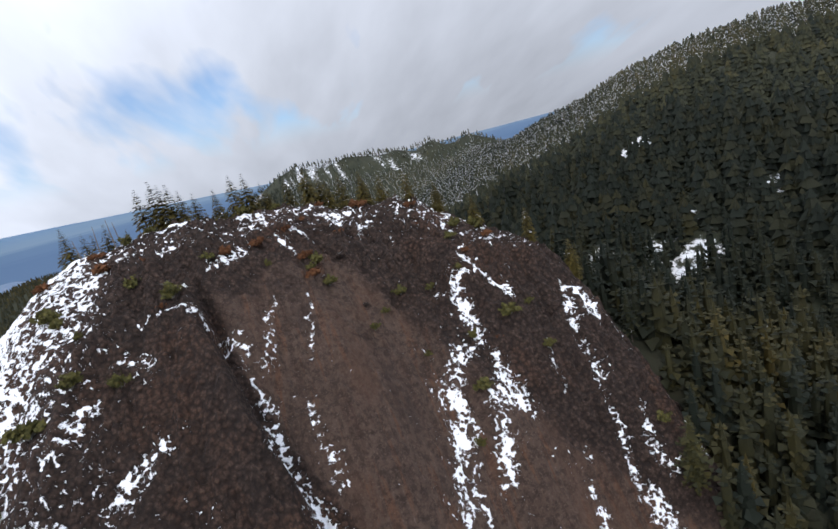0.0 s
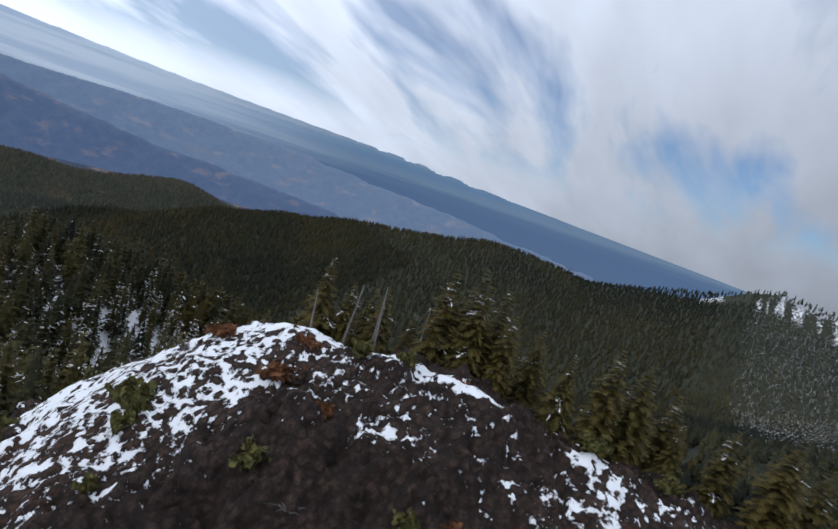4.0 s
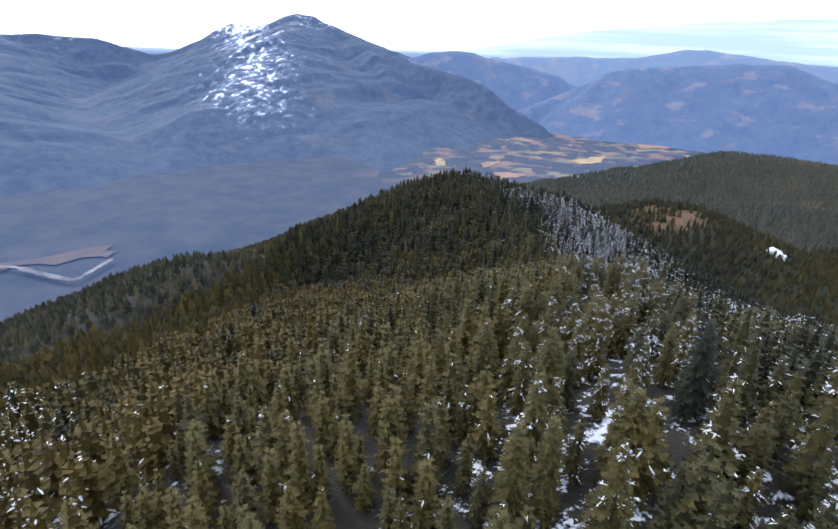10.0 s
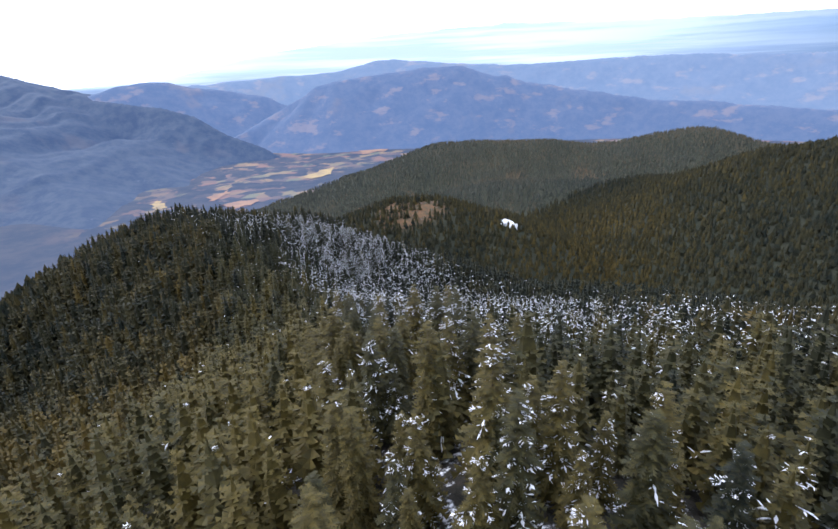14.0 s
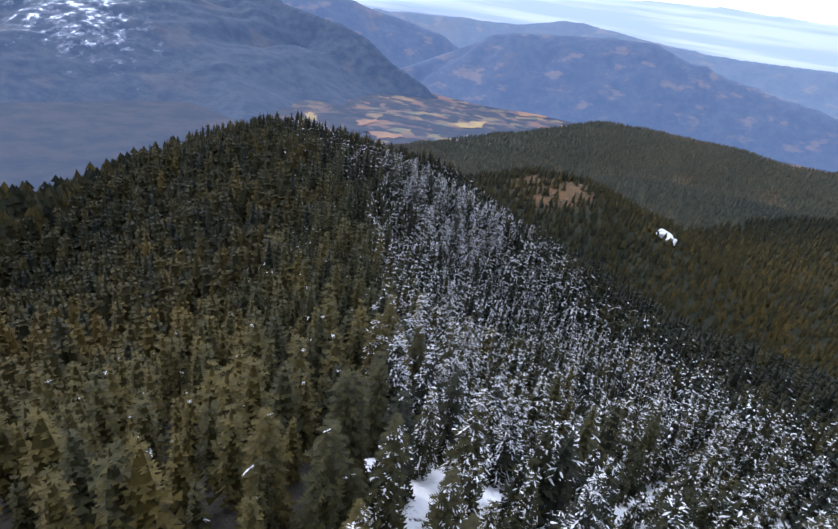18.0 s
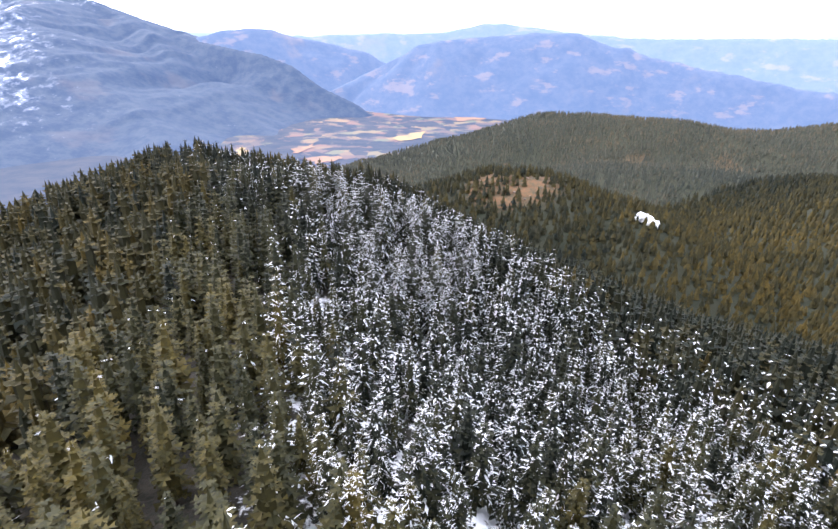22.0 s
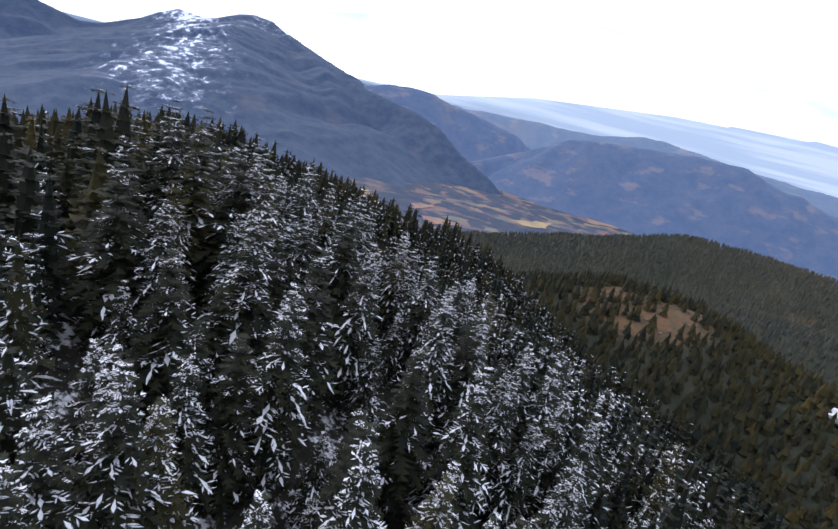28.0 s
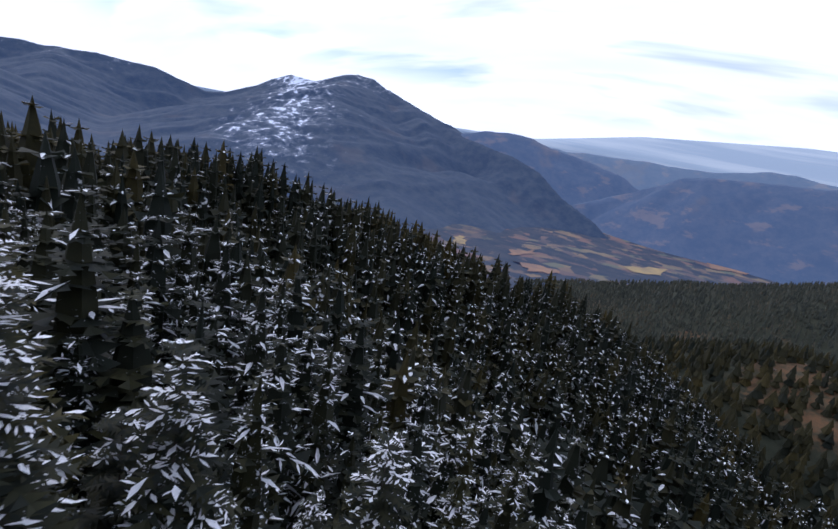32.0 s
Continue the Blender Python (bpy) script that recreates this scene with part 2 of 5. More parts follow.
def ground_material():
    # forest floor: snow between brown litter and stones
    m, nt, p = mat("snowy_forest_floor")
    n = noise_node(nt, 0.22, 7, 0.65)
    n2 = noise_node(nt, 1.6, 5)
    s = mathn(nt, "ADD", n, mathn(nt, "MULTIPLY", attr(nt, "snow"), 0.42))
    s = mathn(nt, "ADD", s, mathn(nt, "MULTIPLY", mathn(nt, "SUBTRACT", n2, 0.5), 0.35))
    litter = mixc(nt, steps(nt, n2, 0.3, 0.7), (0.030, 0.024, 0.017), (0.016, 0.016, 0.011))
    # floor of the far woods, coloured dark for the shade under the trees
    wood = mixc(nt, steps(nt, noise_node(nt, 0.05, 8, 0.7), 0.35, 0.65), (0.022, 0.026, 0.015), (0.036, 0.037, 0.021))
    litter = mixc(nt, attr(nt, "wood"), litter, wood)
    heath = mixc(nt, steps(nt, noise_node(nt, 0.16, 6, 0.7), 0.35, 0.65), (0.125, 0.066, 0.030), (0.052, 0.048, 0.027))
    litter = mixc(nt, steps(nt, mathn(nt, "ADD", attr(nt, "heath"), mathn(nt, "MULTIPLY", mathn(nt, "SUBTRACT", n, 0.5), 0.8)), 0.4, 0.6), litter, heath)
    c = mixc(nt, mathn(nt, "MULTIPLY", steps(nt, s, 0.60, 0.70), steps(nt, attr(nt, "snow"), 0.05, 0.16)), litter, (0.77, 0.775, 0.79))
    link(nt, c, p.inputs["Base Color"])
    bumped(nt, p, n2, 0.7, 0.4)
    return m


def valley_material():
    m, nt, p = mat("hazed_valley_woods_and_fields")
    n = noise_node(nt, 0.0045, 8, 0.68)
    v = nt.nodes.new("ShaderNodeTexVoronoi")
    v.inputs["Scale"].default_value = 0.0190
    v.inputs["Randomness"].default_value = 0.9
    link(nt, nt.nodes.new("ShaderNodeNewGeometry").outputs["Position"], v.inputs["Vector"])
    sepc = nt.nodes.new("ShaderNodeSeparateColor")
    link(nt, v.outputs["Color"], sepc.inputs[0])
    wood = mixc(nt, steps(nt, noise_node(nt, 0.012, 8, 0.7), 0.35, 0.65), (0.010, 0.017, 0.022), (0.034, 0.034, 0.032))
    field = ramp(nt, sepc.outputs[1], [(0.0, (0.15, 0.082, 0.048)), (0.45, (0.085, 0.062, 0.048)), (0.7, (0.20, 0.13, 0.055)), (1.0, (0.09, 0.10, 0.055))])
    fm = mathn(nt, "MULTIPLY", steps(nt, sepc.outputs[0], 0.40, 0.46), steps(nt, n, 0.46, 0.52))
    c = mixc(nt, mathn(nt, "MULTIPLY", fm, attr(nt, "farm")), wood, field)
    link(nt, c, p.inputs["Base Color"])
    # blue haze over the valley, put in as emission
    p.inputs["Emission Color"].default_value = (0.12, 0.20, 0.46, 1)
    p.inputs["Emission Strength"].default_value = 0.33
    return m


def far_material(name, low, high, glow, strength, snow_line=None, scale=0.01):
    # distant backdrop slopes; haze of a mile or more of air painted as emission
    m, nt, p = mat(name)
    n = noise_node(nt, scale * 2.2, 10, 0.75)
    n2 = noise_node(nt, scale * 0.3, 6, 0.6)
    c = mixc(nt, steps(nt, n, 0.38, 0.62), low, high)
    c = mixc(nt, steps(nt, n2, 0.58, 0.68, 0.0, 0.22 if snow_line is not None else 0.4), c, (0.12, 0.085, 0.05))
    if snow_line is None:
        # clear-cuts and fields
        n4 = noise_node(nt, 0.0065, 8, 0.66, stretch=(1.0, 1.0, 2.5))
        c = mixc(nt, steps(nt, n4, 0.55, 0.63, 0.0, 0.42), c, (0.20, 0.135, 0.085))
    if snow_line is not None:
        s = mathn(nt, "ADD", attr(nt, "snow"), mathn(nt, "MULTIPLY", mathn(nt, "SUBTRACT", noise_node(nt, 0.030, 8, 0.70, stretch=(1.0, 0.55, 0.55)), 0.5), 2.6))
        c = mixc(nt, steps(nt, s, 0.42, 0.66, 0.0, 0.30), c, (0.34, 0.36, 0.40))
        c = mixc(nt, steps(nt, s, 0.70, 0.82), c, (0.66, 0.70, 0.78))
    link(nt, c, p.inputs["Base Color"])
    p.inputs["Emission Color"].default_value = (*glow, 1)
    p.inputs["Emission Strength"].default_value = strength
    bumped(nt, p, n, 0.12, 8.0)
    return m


def rock_material():
    # dark brown volcanic conglomerate: rubble and smooth rust-streaked slabs, with wind-blown snow
    m, nt, p = mat("brown_conglomerate_rock")
    pos = nt.nodes.new("ShaderNodeNewGeometry").outputs["Position"]
    flat = attr(nt, "slab")
    n = noise_node(nt, 0.9, 9, 0.72)
    n2 = noise_node(nt, 0.06, 5, 0.6)
    n3 = noise_node(nt, 3.2, 5, 0.65)
    runs = noise_node(nt, 0.55, 6, 0.65, stretch=(0.12, 1.0, 0.10))
    c = ramp(nt, n, [(0.30, (0.024, 0.015, 0.011)), (0.46, (0.066, 0.041, 0.030)), (0.58, (0.110, 0.069, 0.051)), (0.74, (0.205, 0.145, 0.113))])
    c = mixc(nt, steps(nt, n2, 0.50, 0.64, 0.0, 0.45), c, (0.155, 0.078, 0.046))
    v = nt.nodes.new("ShaderNodeTexVoronoi")
    v.inputs["Scale"].default_value = 1.35
    link(nt, pos, v.inputs["Vector"])
    c = mixc(nt, steps(nt, v.outputs["Distance"], 0.25, 0.70, 0.0, 0.75), c, (0.022, 0.014, 0.011))
    c = mixc(nt, steps(nt, n3, 0.36, 0.60, 0.5, 0.0), c, (0.018, 0.013, 0.011))
    face = ramp(nt, runs, [(0.32, (0.078, 0.046, 0.034)), (0.44, (0.112, 0.072, 0.053)), (0.54, (0.128, 0.086, 0.064)), (0.62, (0.160, 0.078, 0.044)), (0.72, (0.150, 0.100, 0.074))])
    face = mixc(nt, steps(nt, n, 0.40, 0.58, 0.7, 0.0), face, (0.044, 0.028, 0.021))
    face = mixc(nt, steps(nt, n3, 0.54, 0.70, 0.0, 0.5), face, (0.25, 0.175, 0.135))
    warm = noise_node(nt, 0.11, 4, 0.55, stretch=(0.45, 1.0, 0.45))
    face = mixc(nt, steps(nt, warm, 0.50, 0.66, 0.0, 0.5), face, (0.140, 0.076, 0.048))
    face = mixc(nt, steps(nt, warm, 0.30, 0.44, 0.5, 0.0), face, (0.062, 0.043, 0.036))
    bare = mathn(nt, "ADD", flat, mathn(nt, "MULTIPLY", mathn(nt, "SUBTRACT", noise_node(nt, 0.22, 6, 0.65), 0.5), 1.8))
    c = mixc(nt, mathn(nt, "MULTIPLY", mathn(nt, "MULTIPLY", steps(nt, bare, 0.35, 0.95), steps(nt, flat, 0.05, 0.5)), steps(nt, n2, 0.30, 0.48, 0.25, 0.9)), c, face)
    rag = mathn(nt, "ADD", mathn(nt, "MULTIPLY", noise_node(nt, 0.8, 6, 0.7), 0.55), mathn(nt, "MULTIPLY", noise_node(nt, 2.4, 7, 0.75), 0.45))
    s = mathn(nt, "ADD", attr(nt, "snow"), mathn(nt, "MULTIPLY", mathn(nt, "SUBTRACT", rag, 0.5), 3.1))
    s = mathn(nt, "ADD", s, mathn(nt, "MULTIPLY", mathn(nt, "SUBTRACT", v.outputs["Distance"], 0.48), 0.7))
    sf = steps(nt, s, 0.75, 0.81)
    c = mixc(nt, sf, c, (0.83, 0.835, 0.85))
    link(nt, c, p.inputs["Base Color"])
    h = mathn(nt, "SUBTRACT", mathn(nt, "MULTIPLY", n, 1.6), mathn(nt, "MULTIPLY", mathn(nt, "MULTIPLY", v.outputs["Distance"], 1.1), mathn(nt, "SUBTRACT", 1.0, mathn(nt, "MULTIPLY", flat, 0.7))))
    h = mathn(nt, "ADD", h, mathn(nt, "MULTIPLY", n3, 0.75))
    h = mathn(nt, "MULTIPLY", h, mathn(nt, "SUBTRACT", 1.0, mathn(nt, "MULTIPLY", flat, 0.12)))
    h = mixc(nt, sf, h, mathn(nt, "ADD", mathn(nt, "MULTIPLY", n, 0.3), 0.75))
    bumped(nt, p, h, 1.0, 1.1)
    return m


def sea_material():
    m, nt, p = mat("glowing_distant_sea_and_haze")
    sep = nt.nodes.new("ShaderNodeSeparateXYZ")
    link(nt, nt.nodes.new("ShaderNodeNewGeometry").outputs["Position"], sep.inputs[0])
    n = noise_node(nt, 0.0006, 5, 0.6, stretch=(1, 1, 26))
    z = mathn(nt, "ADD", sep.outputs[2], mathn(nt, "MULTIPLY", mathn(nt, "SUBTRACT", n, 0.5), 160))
    # sea and haze tones by height, all given off as emission
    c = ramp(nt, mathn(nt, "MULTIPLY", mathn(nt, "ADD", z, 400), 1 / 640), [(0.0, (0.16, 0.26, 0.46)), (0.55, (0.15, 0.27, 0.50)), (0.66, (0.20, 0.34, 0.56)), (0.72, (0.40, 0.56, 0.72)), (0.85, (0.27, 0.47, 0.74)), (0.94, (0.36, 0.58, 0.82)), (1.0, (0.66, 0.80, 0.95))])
    # sunlit haze over the water painted in: emission brighter towards the sun
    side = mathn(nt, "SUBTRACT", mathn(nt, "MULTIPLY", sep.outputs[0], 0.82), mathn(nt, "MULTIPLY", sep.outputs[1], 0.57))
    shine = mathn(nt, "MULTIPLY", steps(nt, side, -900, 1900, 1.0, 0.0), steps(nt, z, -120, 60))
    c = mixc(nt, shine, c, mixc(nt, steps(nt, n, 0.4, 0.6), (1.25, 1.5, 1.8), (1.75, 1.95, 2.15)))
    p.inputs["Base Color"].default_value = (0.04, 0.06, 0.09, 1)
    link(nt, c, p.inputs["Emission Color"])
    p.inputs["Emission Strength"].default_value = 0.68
    return m


M_GROUND = ground_material()
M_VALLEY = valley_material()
M_ROCK = rock_material()
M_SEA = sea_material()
# base colours lean blue and pale as well, for the haze
M_MTN = far_material("haze_blue_mountain_slope", (0.011, 0.018, 0.023), (0.036, 0.043, 0.042), (0.115, 0.205, 0.47), 0.47, snow_line=0)
M_HAZE = far_material("haze_pale_farthest_hill", (0.040, 0.052, 0.070), (0.065, 0.072, 0.085), (0.25, 0.38, 0.62), 0.85)
M_HILL = far_material("haze_blue_wooded_hill", (0.030, 0.042, 0.060), (0.055, 0.062, 0.075), (0.17, 0.29, 0.58), 0.62)


# ---- the lie of the land ----
def sstep(a, b, v):
    t = np.clip((v - a) / (b - a), 0, 1)
    return t * t * (3 - 2 * t)


PERM = np.random.RandomState(5).permutation(4096)
GRAD = np.random.RandomState(6).uniform(-1, 1, 4096)


def vnoise(x, y, s, seed=0):
    # smooth value noise, -1 .. 1
    x, y = np.asarray(x, float) / s + 17.3 * seed, np.asarray(y, float) / s - 9.1 * seed
    xi, yi = np.floor(x).astype(int), np.floor(y).astype(int)
    fx, fy = x - xi, y - yi
    fx, fy = fx * fx * (3 - 2 * fx), fy * fy * (3 - 2 * fy)

    def g(i, j):
        return GRAD[PERM[(PERM[i & 4095] + j) & 4095]]
    return (g(xi, yi) * (1 - fx) + g(xi + 1, yi) * fx) * (1 - fy) + (g(xi, yi + 1) * (1 - fx) + g(xi + 1, yi + 1) * fx) * fy


def fbm(x, y, s, octaves=4, seed=0, gain=0.5):
    v, a, tot = 0.0, 1.0, 0.0
    for k in range(octaves):
        v = v + a * vnoise(x, y, s / 2 ** k, seed + k)
        tot += a
        a *= gain
    return v / tot


def crest(x, y, pts, left, right, rnd=8.0, profile=None):
    """Height of a ridge whose crest runs through pts; left and right are the fall per metre on either side."""
    x, y = np.asarray(x, float), np.asarray(y, float)
    best = np.full(x.shape, -1e9)
    for (x0, y0, z0), (x1, y1, z1) in zip(pts[:-1], pts[1:]):
        dx, dy = x1 - x0, y1 - y0
        ll = dx * dx + dy * dy
        t = np.clip(((x - x0) * dx + (y - y0) * dy) / ll, 0, 1)
        px, py = x - (x0 + t * dx), y - (y0 + t * dy)
        d = np.hypot(px, py)
        side = dx * py - dy * px          # > 0: to the left of the run
        s = np.where(side > 0, left, right)
        e = np.sqrt(d * d + rnd * rnd) - rnd
        best = np.maximum(best, z0 + t * (z1 - z0) - s * (profile(e) if profile else e))
    return best


def spine(x, y, pts, left, right, rnd, bend=70.0):
    """Height over a crest that falls steeply along its own run: each place takes the level of the crest beside it."""
    x, y = np.asarray(x, float), np.asarray(y, float)
    num, den = np.zeros(x.shape), np.zeros(x.shape)
    parts = []
    for (x0, y0, z0), (x1, y1, z1) in zip(pts[:-1], pts[1:]):
        dx, dy = x1 - x0, y1 - y0
        t = np.clip(((x - x0) * dx + (y - y0) * dy) / (dx * dx + dy * dy), 0, 1)
        px, py = x - (x0 + t * dx), y - (y0 + t * dy)
        d = np.hypot(px, py)
        e = np.sqrt(d * d + rnd * rnd) - rnd
        fall = np.where(dx * py - dy * px > 0, left * (0.8 * e + 0.45 * np.maximum(0, e - bend)), right * e)
        parts.append((d, z0 + t * (z1 - z0) - fall))
    near = np.minimum.reduce([p[0] for p in parts])
    for d, z in parts:
        w = np.exp(-(d - near) / 6.0)
        num, den = num + w * z, den + w
    return num / den


def smax(a, b, k):
    h = np.clip(0.5 + 0.5 * (a - b) / k, 0, 1)
    return b + (a - b) * h + k * h * (1 - h)


FLOOR = -400.0
MAIN = [(-15.1, -228.6, 13.7), (-13.8, -205.4, 0), (-8.7, -165.1, -13.2), (-0.3, -112, -13.1), (7.4, -79.9, -13), (6, -50, -19), (4, -22, -27.5), (0, 15, -42),
        (-6, 57, -60), (-12, 100, -73), (-24, 142, -78), (-34, 185, -84), (-42, 235, -81), (-85, 290, -91), (-122, 330, -97), (-142, 395, -103),
        (-110, 430, -116), (-38, 470, -132), (20, 530, -168), (60, 600, -208)]
DOME = [(-22, -234, 52), (-18, -246, 62), (-15, -262, 63.5), (-11, -274, 62), (-8, -285, 60.5), (-10, -303, 56.5), (-17, -322, 45), (-30, -331, 33), (-40, -334, 24), (-51, -335, 9), (-57, -335, -4)]
SHOULDER = [(10, -95, -14), (45, -70, -20), (85, -45, -33), (125, -20, -56)]
EAST_SPUR = [(0, -120, -11), (16, -109, -4), (30, -112, -4), (46, -119, -9), (62, -128, -16), (78, -140, -28), (100, -158, -44), (130, -180, -70)]
LEFT_SPUR = [(-29.5, -205.4, -7.6), (-89.2, -165.9, -28.5), (-141.8, -138.3, -46.2), (-158.4, -101.2, -66.4), (-187.5, -41, -106.8)]
LEFT_HILL = [(-140, 395, -104), (-185, 345, -118), (-236, 272, -140), (-271.1, 179.4, -131.1), (-288, 127, -120.5), (-304.9, 66.9, -130), (-344.9, -11.9, -182.8)]
FRONT = [(305, -345, -30), (283, -381, -14), (252, -413, -15), (216, -446, 0), (196, -461, 0), (175, -483, 2), (153, -502, 13), (143, -528, 27), (136, -562, 44), (113, -660, 57), (64, -880, 92)]
BACK = [(64, -880, 92), (180, -760, 70), (286, -736, 66), (369, -741, 62), (478, -753, 45), (589, -772, 36), (770, -767, 3), (1034, -796, 5), (1130, -850, 3), (1179, -846, 6),
        (1231, -756, 8), (1289, -619, 16), (1319, -523, 22), (1344, -407, 36), (1369, -284, 6), (1384, -167, -18), (1360, -3, -57), (1186, 195, -28), (1095, 282, -50), (896, 423, -74), (770, 499, -98), (653, 545, -116)]
CRAGS = [(1120, -858, -8), (1148, -865, 12), (1179, -846, 48), (1190, -828, 33), (1199, -812, 41), (1215, -785, 37), (1231, -756, 52), (1254, -706, 41), (1289, -619, 57), (1319, -523, 60), (1344, -407, 74), (1357, -353, 52), (1369, -284, 24), (1384, -167, -8)]
HILL = [(-97, 1396, -385), (30, 1397, -306), (166, 1389, -248), (250, 1372, -205), (341, 1356, -176), (526, 1297, -174), (722, 1193, -183), (756, 1175, -184), (801, 1143, -172),
        (848, 1112, -163), (915, 1072, -152), (985, 1004, -186), (930, 800, -190), (880, 641, -150), (809, 520, -110)]
LOW_HILL = [(190, 960, -270), (271, 937, -238), (341, 912, -203), (416, 878, -196), (489, 836, -198), (600, 770, -190)]
KNOLL = [(-40, 650, -236), (8, 629, -197), (63, 616, -165), (92, 612, -150), (136, 593, -147), (165, 586, -157), (200, 563, -164), (219, 534, -172), (246, 511, -190), (264, 490, -201), (300, 450, -228)]
MID = [(-347, 3378, -309), (-156, 3320, -204), (-10, 3330, -100), (155, 3325, -22), (400, 3330, -8), (680, 3265, 16), (900, 3210, 14), (1110, 3140, -40), (1310, 3075, -85), (1470, 2990, -125), (1785, 2805, -195), (2150, 2500, -240), (2600, 1900, -290)]
VALLEY_HEAD = [(-1600, 3530, -150), (-1519, 3569, -102), (-1330, 3648, -28), (-1198, 3696, 5), (-1061, 3741, 15), (-920, 3780, 18), (-767, 3816, -30), (-541, 3857, -68), (-310, 3884, -129), (-152, 3894, -187), (20, 3900, -260)]
FAR = [(-902, 4452, -25), (-566, 4510, -15), (-235, 4541, 5), (11, 4548, 6), (215, 4543, 20), (396, 4530, 60), (560, 4500, 95), (750, 4484, 85), (1080, 4300, 42), (1528, 4145, 4),
       (2191, 3834, 12), (2595, 3572, 17), (3100, 3050, -10), (3600, 2300, -60), (3950, 1400, -150), (4050, 500, -220)]
MOUNT = [(-3780, 300, 230), (-4000, 1150, 150), (-3930, 1750, 45), (-3852, 2181, 6), (-3805, 2273, 16), (-3754, 2367, 4), (-3604, 2612, 26), (-3499, 2766, 10), (-3402, 2896, 6), (-3293, 3030, -46), (-3186, 3152, -92),
         (-3100, 3244, -72), (-2945, 3396, 19), (-2865, 3469, 87), (-2767, 3554, 146), (-2674, 3630, 137), (-2556, 3713, 108), (-2455, 3764, 190), (-2357, 3811, 233), (-2149, 3724, 218), (-2013, 3665, 165), (-1765, 3559, 78),
         (-1336, 3372, -44), (-1154, 3294, -73), (-835, 3156, -114), (-648, 3074, -174), (-497, 3009, -268), (-304, 2924, -340), (-146, 2884, -441)]
MOUNT_SPURS = [[(-2344, 3806, 228), (-1910, 2861, 45), (-1817, 2322, -101), (-1694, 1848, -230), (-1521, 1469, -352), (-1353, 1145, -420)], [(-1910, 2861, 45), (-1400, 2500, -190), (-950, 2050, -330), (-700, 1600, -410)],
               [(-1690, 3523, 65), (-1150, 2850, -190), (-800, 2500, -330), (-560, 2250, -405)],
               [(-2528, 1236, -149), (-2100, 1170, -203), (-1761, 1131, -308), (-1449, 1041, -400)], [(-4002, 1093, 149), (-3200, 1180, 20), (-2528, 1236, -149)],
               [(-3705, 2430, 6), (-2924, 1873, -230), (-2208, 1548, -440)], [(-3780, 300, 230), (-2700, 420, -60), (-1900, 520, -330), (-1300, 420, -420)]]


def gully(s, d):
    # furrows and buttresses that run down the dome's west face
    r = vnoise(s, s * 0 + 3.0, 5.0, 3) * 1.6 + vnoise(s, s * 0 + 7.0, 13.0, 4) * 3.4 - np.abs(vnoise(s, d * 0.05, 8.0, 6)) * 2.4
    return 1.35 * r * sstep(2, 24, d)


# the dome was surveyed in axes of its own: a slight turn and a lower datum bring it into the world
SURVEY = np.array(Euler([radians(v) for v in (0.77, -2.32, 0.66)]).to_matrix())
HUB = np.array([-8.0, -115.0, 0.0])


def lifted(x, y, z):
    """World place of a point given in the dome's own axes."""
    return SURVEY @ (np.array([x, y, z], float) - HUB) + HUB + np.array([0, 0, -20.5])


def dome_height(x, y):
    """World height of the dome over a place of the world."""
    x, y = np.asarray(x, float), np.asarray(y, float)
    z = np.full(x.shape, 45.0)
    for _ in range(2):
        q = np.stack([x - HUB[0], y - HUB[1], z + 20.5], -1) @ SURVEY
        h = dome_local(q[..., 0] + HUB[0], q[..., 1] + HUB[1])
        z = np.stack([q[..., 0], q[..., 1], h], -1) @ SURVEY[2] - 20.5
    return z


def dome_local(x, y):
    x, y = np.asarray(x, float), np.asarray(y, float)
    best = np.full(x.shape, -1e9)
    for (x0, y0, z0), (x1, y1, z1) in zip(DOME[:-1], DOME[1:]):
        dx, dy = x1 - x0, y1 - y0
        t = np.clip(((x - x0) * dx + (y - y0) * dy) / (dx * dx + dy * dy), 0, 1)
        px, py = x - (x0 + t * dx), y - (y0 + t * dy)
        d = np.hypot(px, py)
        west = (dx * py - dy * px) < 0
        fall = np.where(west, 0.42 * d + d * d / 95.0, 0.34 * d + d * d / 60.0)
        best = np.maximum(best, z0 + t * (z1 - z0) - fall)
    best = best - 1.6 * np.maximum(0, -330 - y)
    ang = np.degrees(np.arctan2(y + 275, -(x - 25)))
    depth = 64 - best
    best = best + gully(ang * 0.9, depth)
    # a dark cleft under the summit: a wall on its north side, a sunk slab on the south
    off = ang - (14.4 - 0.32 * depth) + 0.5 * vnoise(depth, depth * 0, 5, 8)
    on = sstep(8, 15, depth) * (1 - sstep(40, 55, depth))
    wall = np.tanh(off / 0.7) * np.exp(-(off / 7.0) ** 2)
    return best + on * (3.8 * wall - 3.6 * np.exp(-(off / 0.9) ** 2))


def slab(x, y, z):
    """1 on the smooth slabs south of the dome's cleft, 0 on the rubble (the dome's own axes)."""
    off = np.degrees(np.arctan2(y + 275, -(x - 25))) - (14.4 - 0.32 * (64 - z))
    return sstep(0.0, -1.6, off) * sstep(-30, -22, off) * sstep(7, 15, 64 - z)


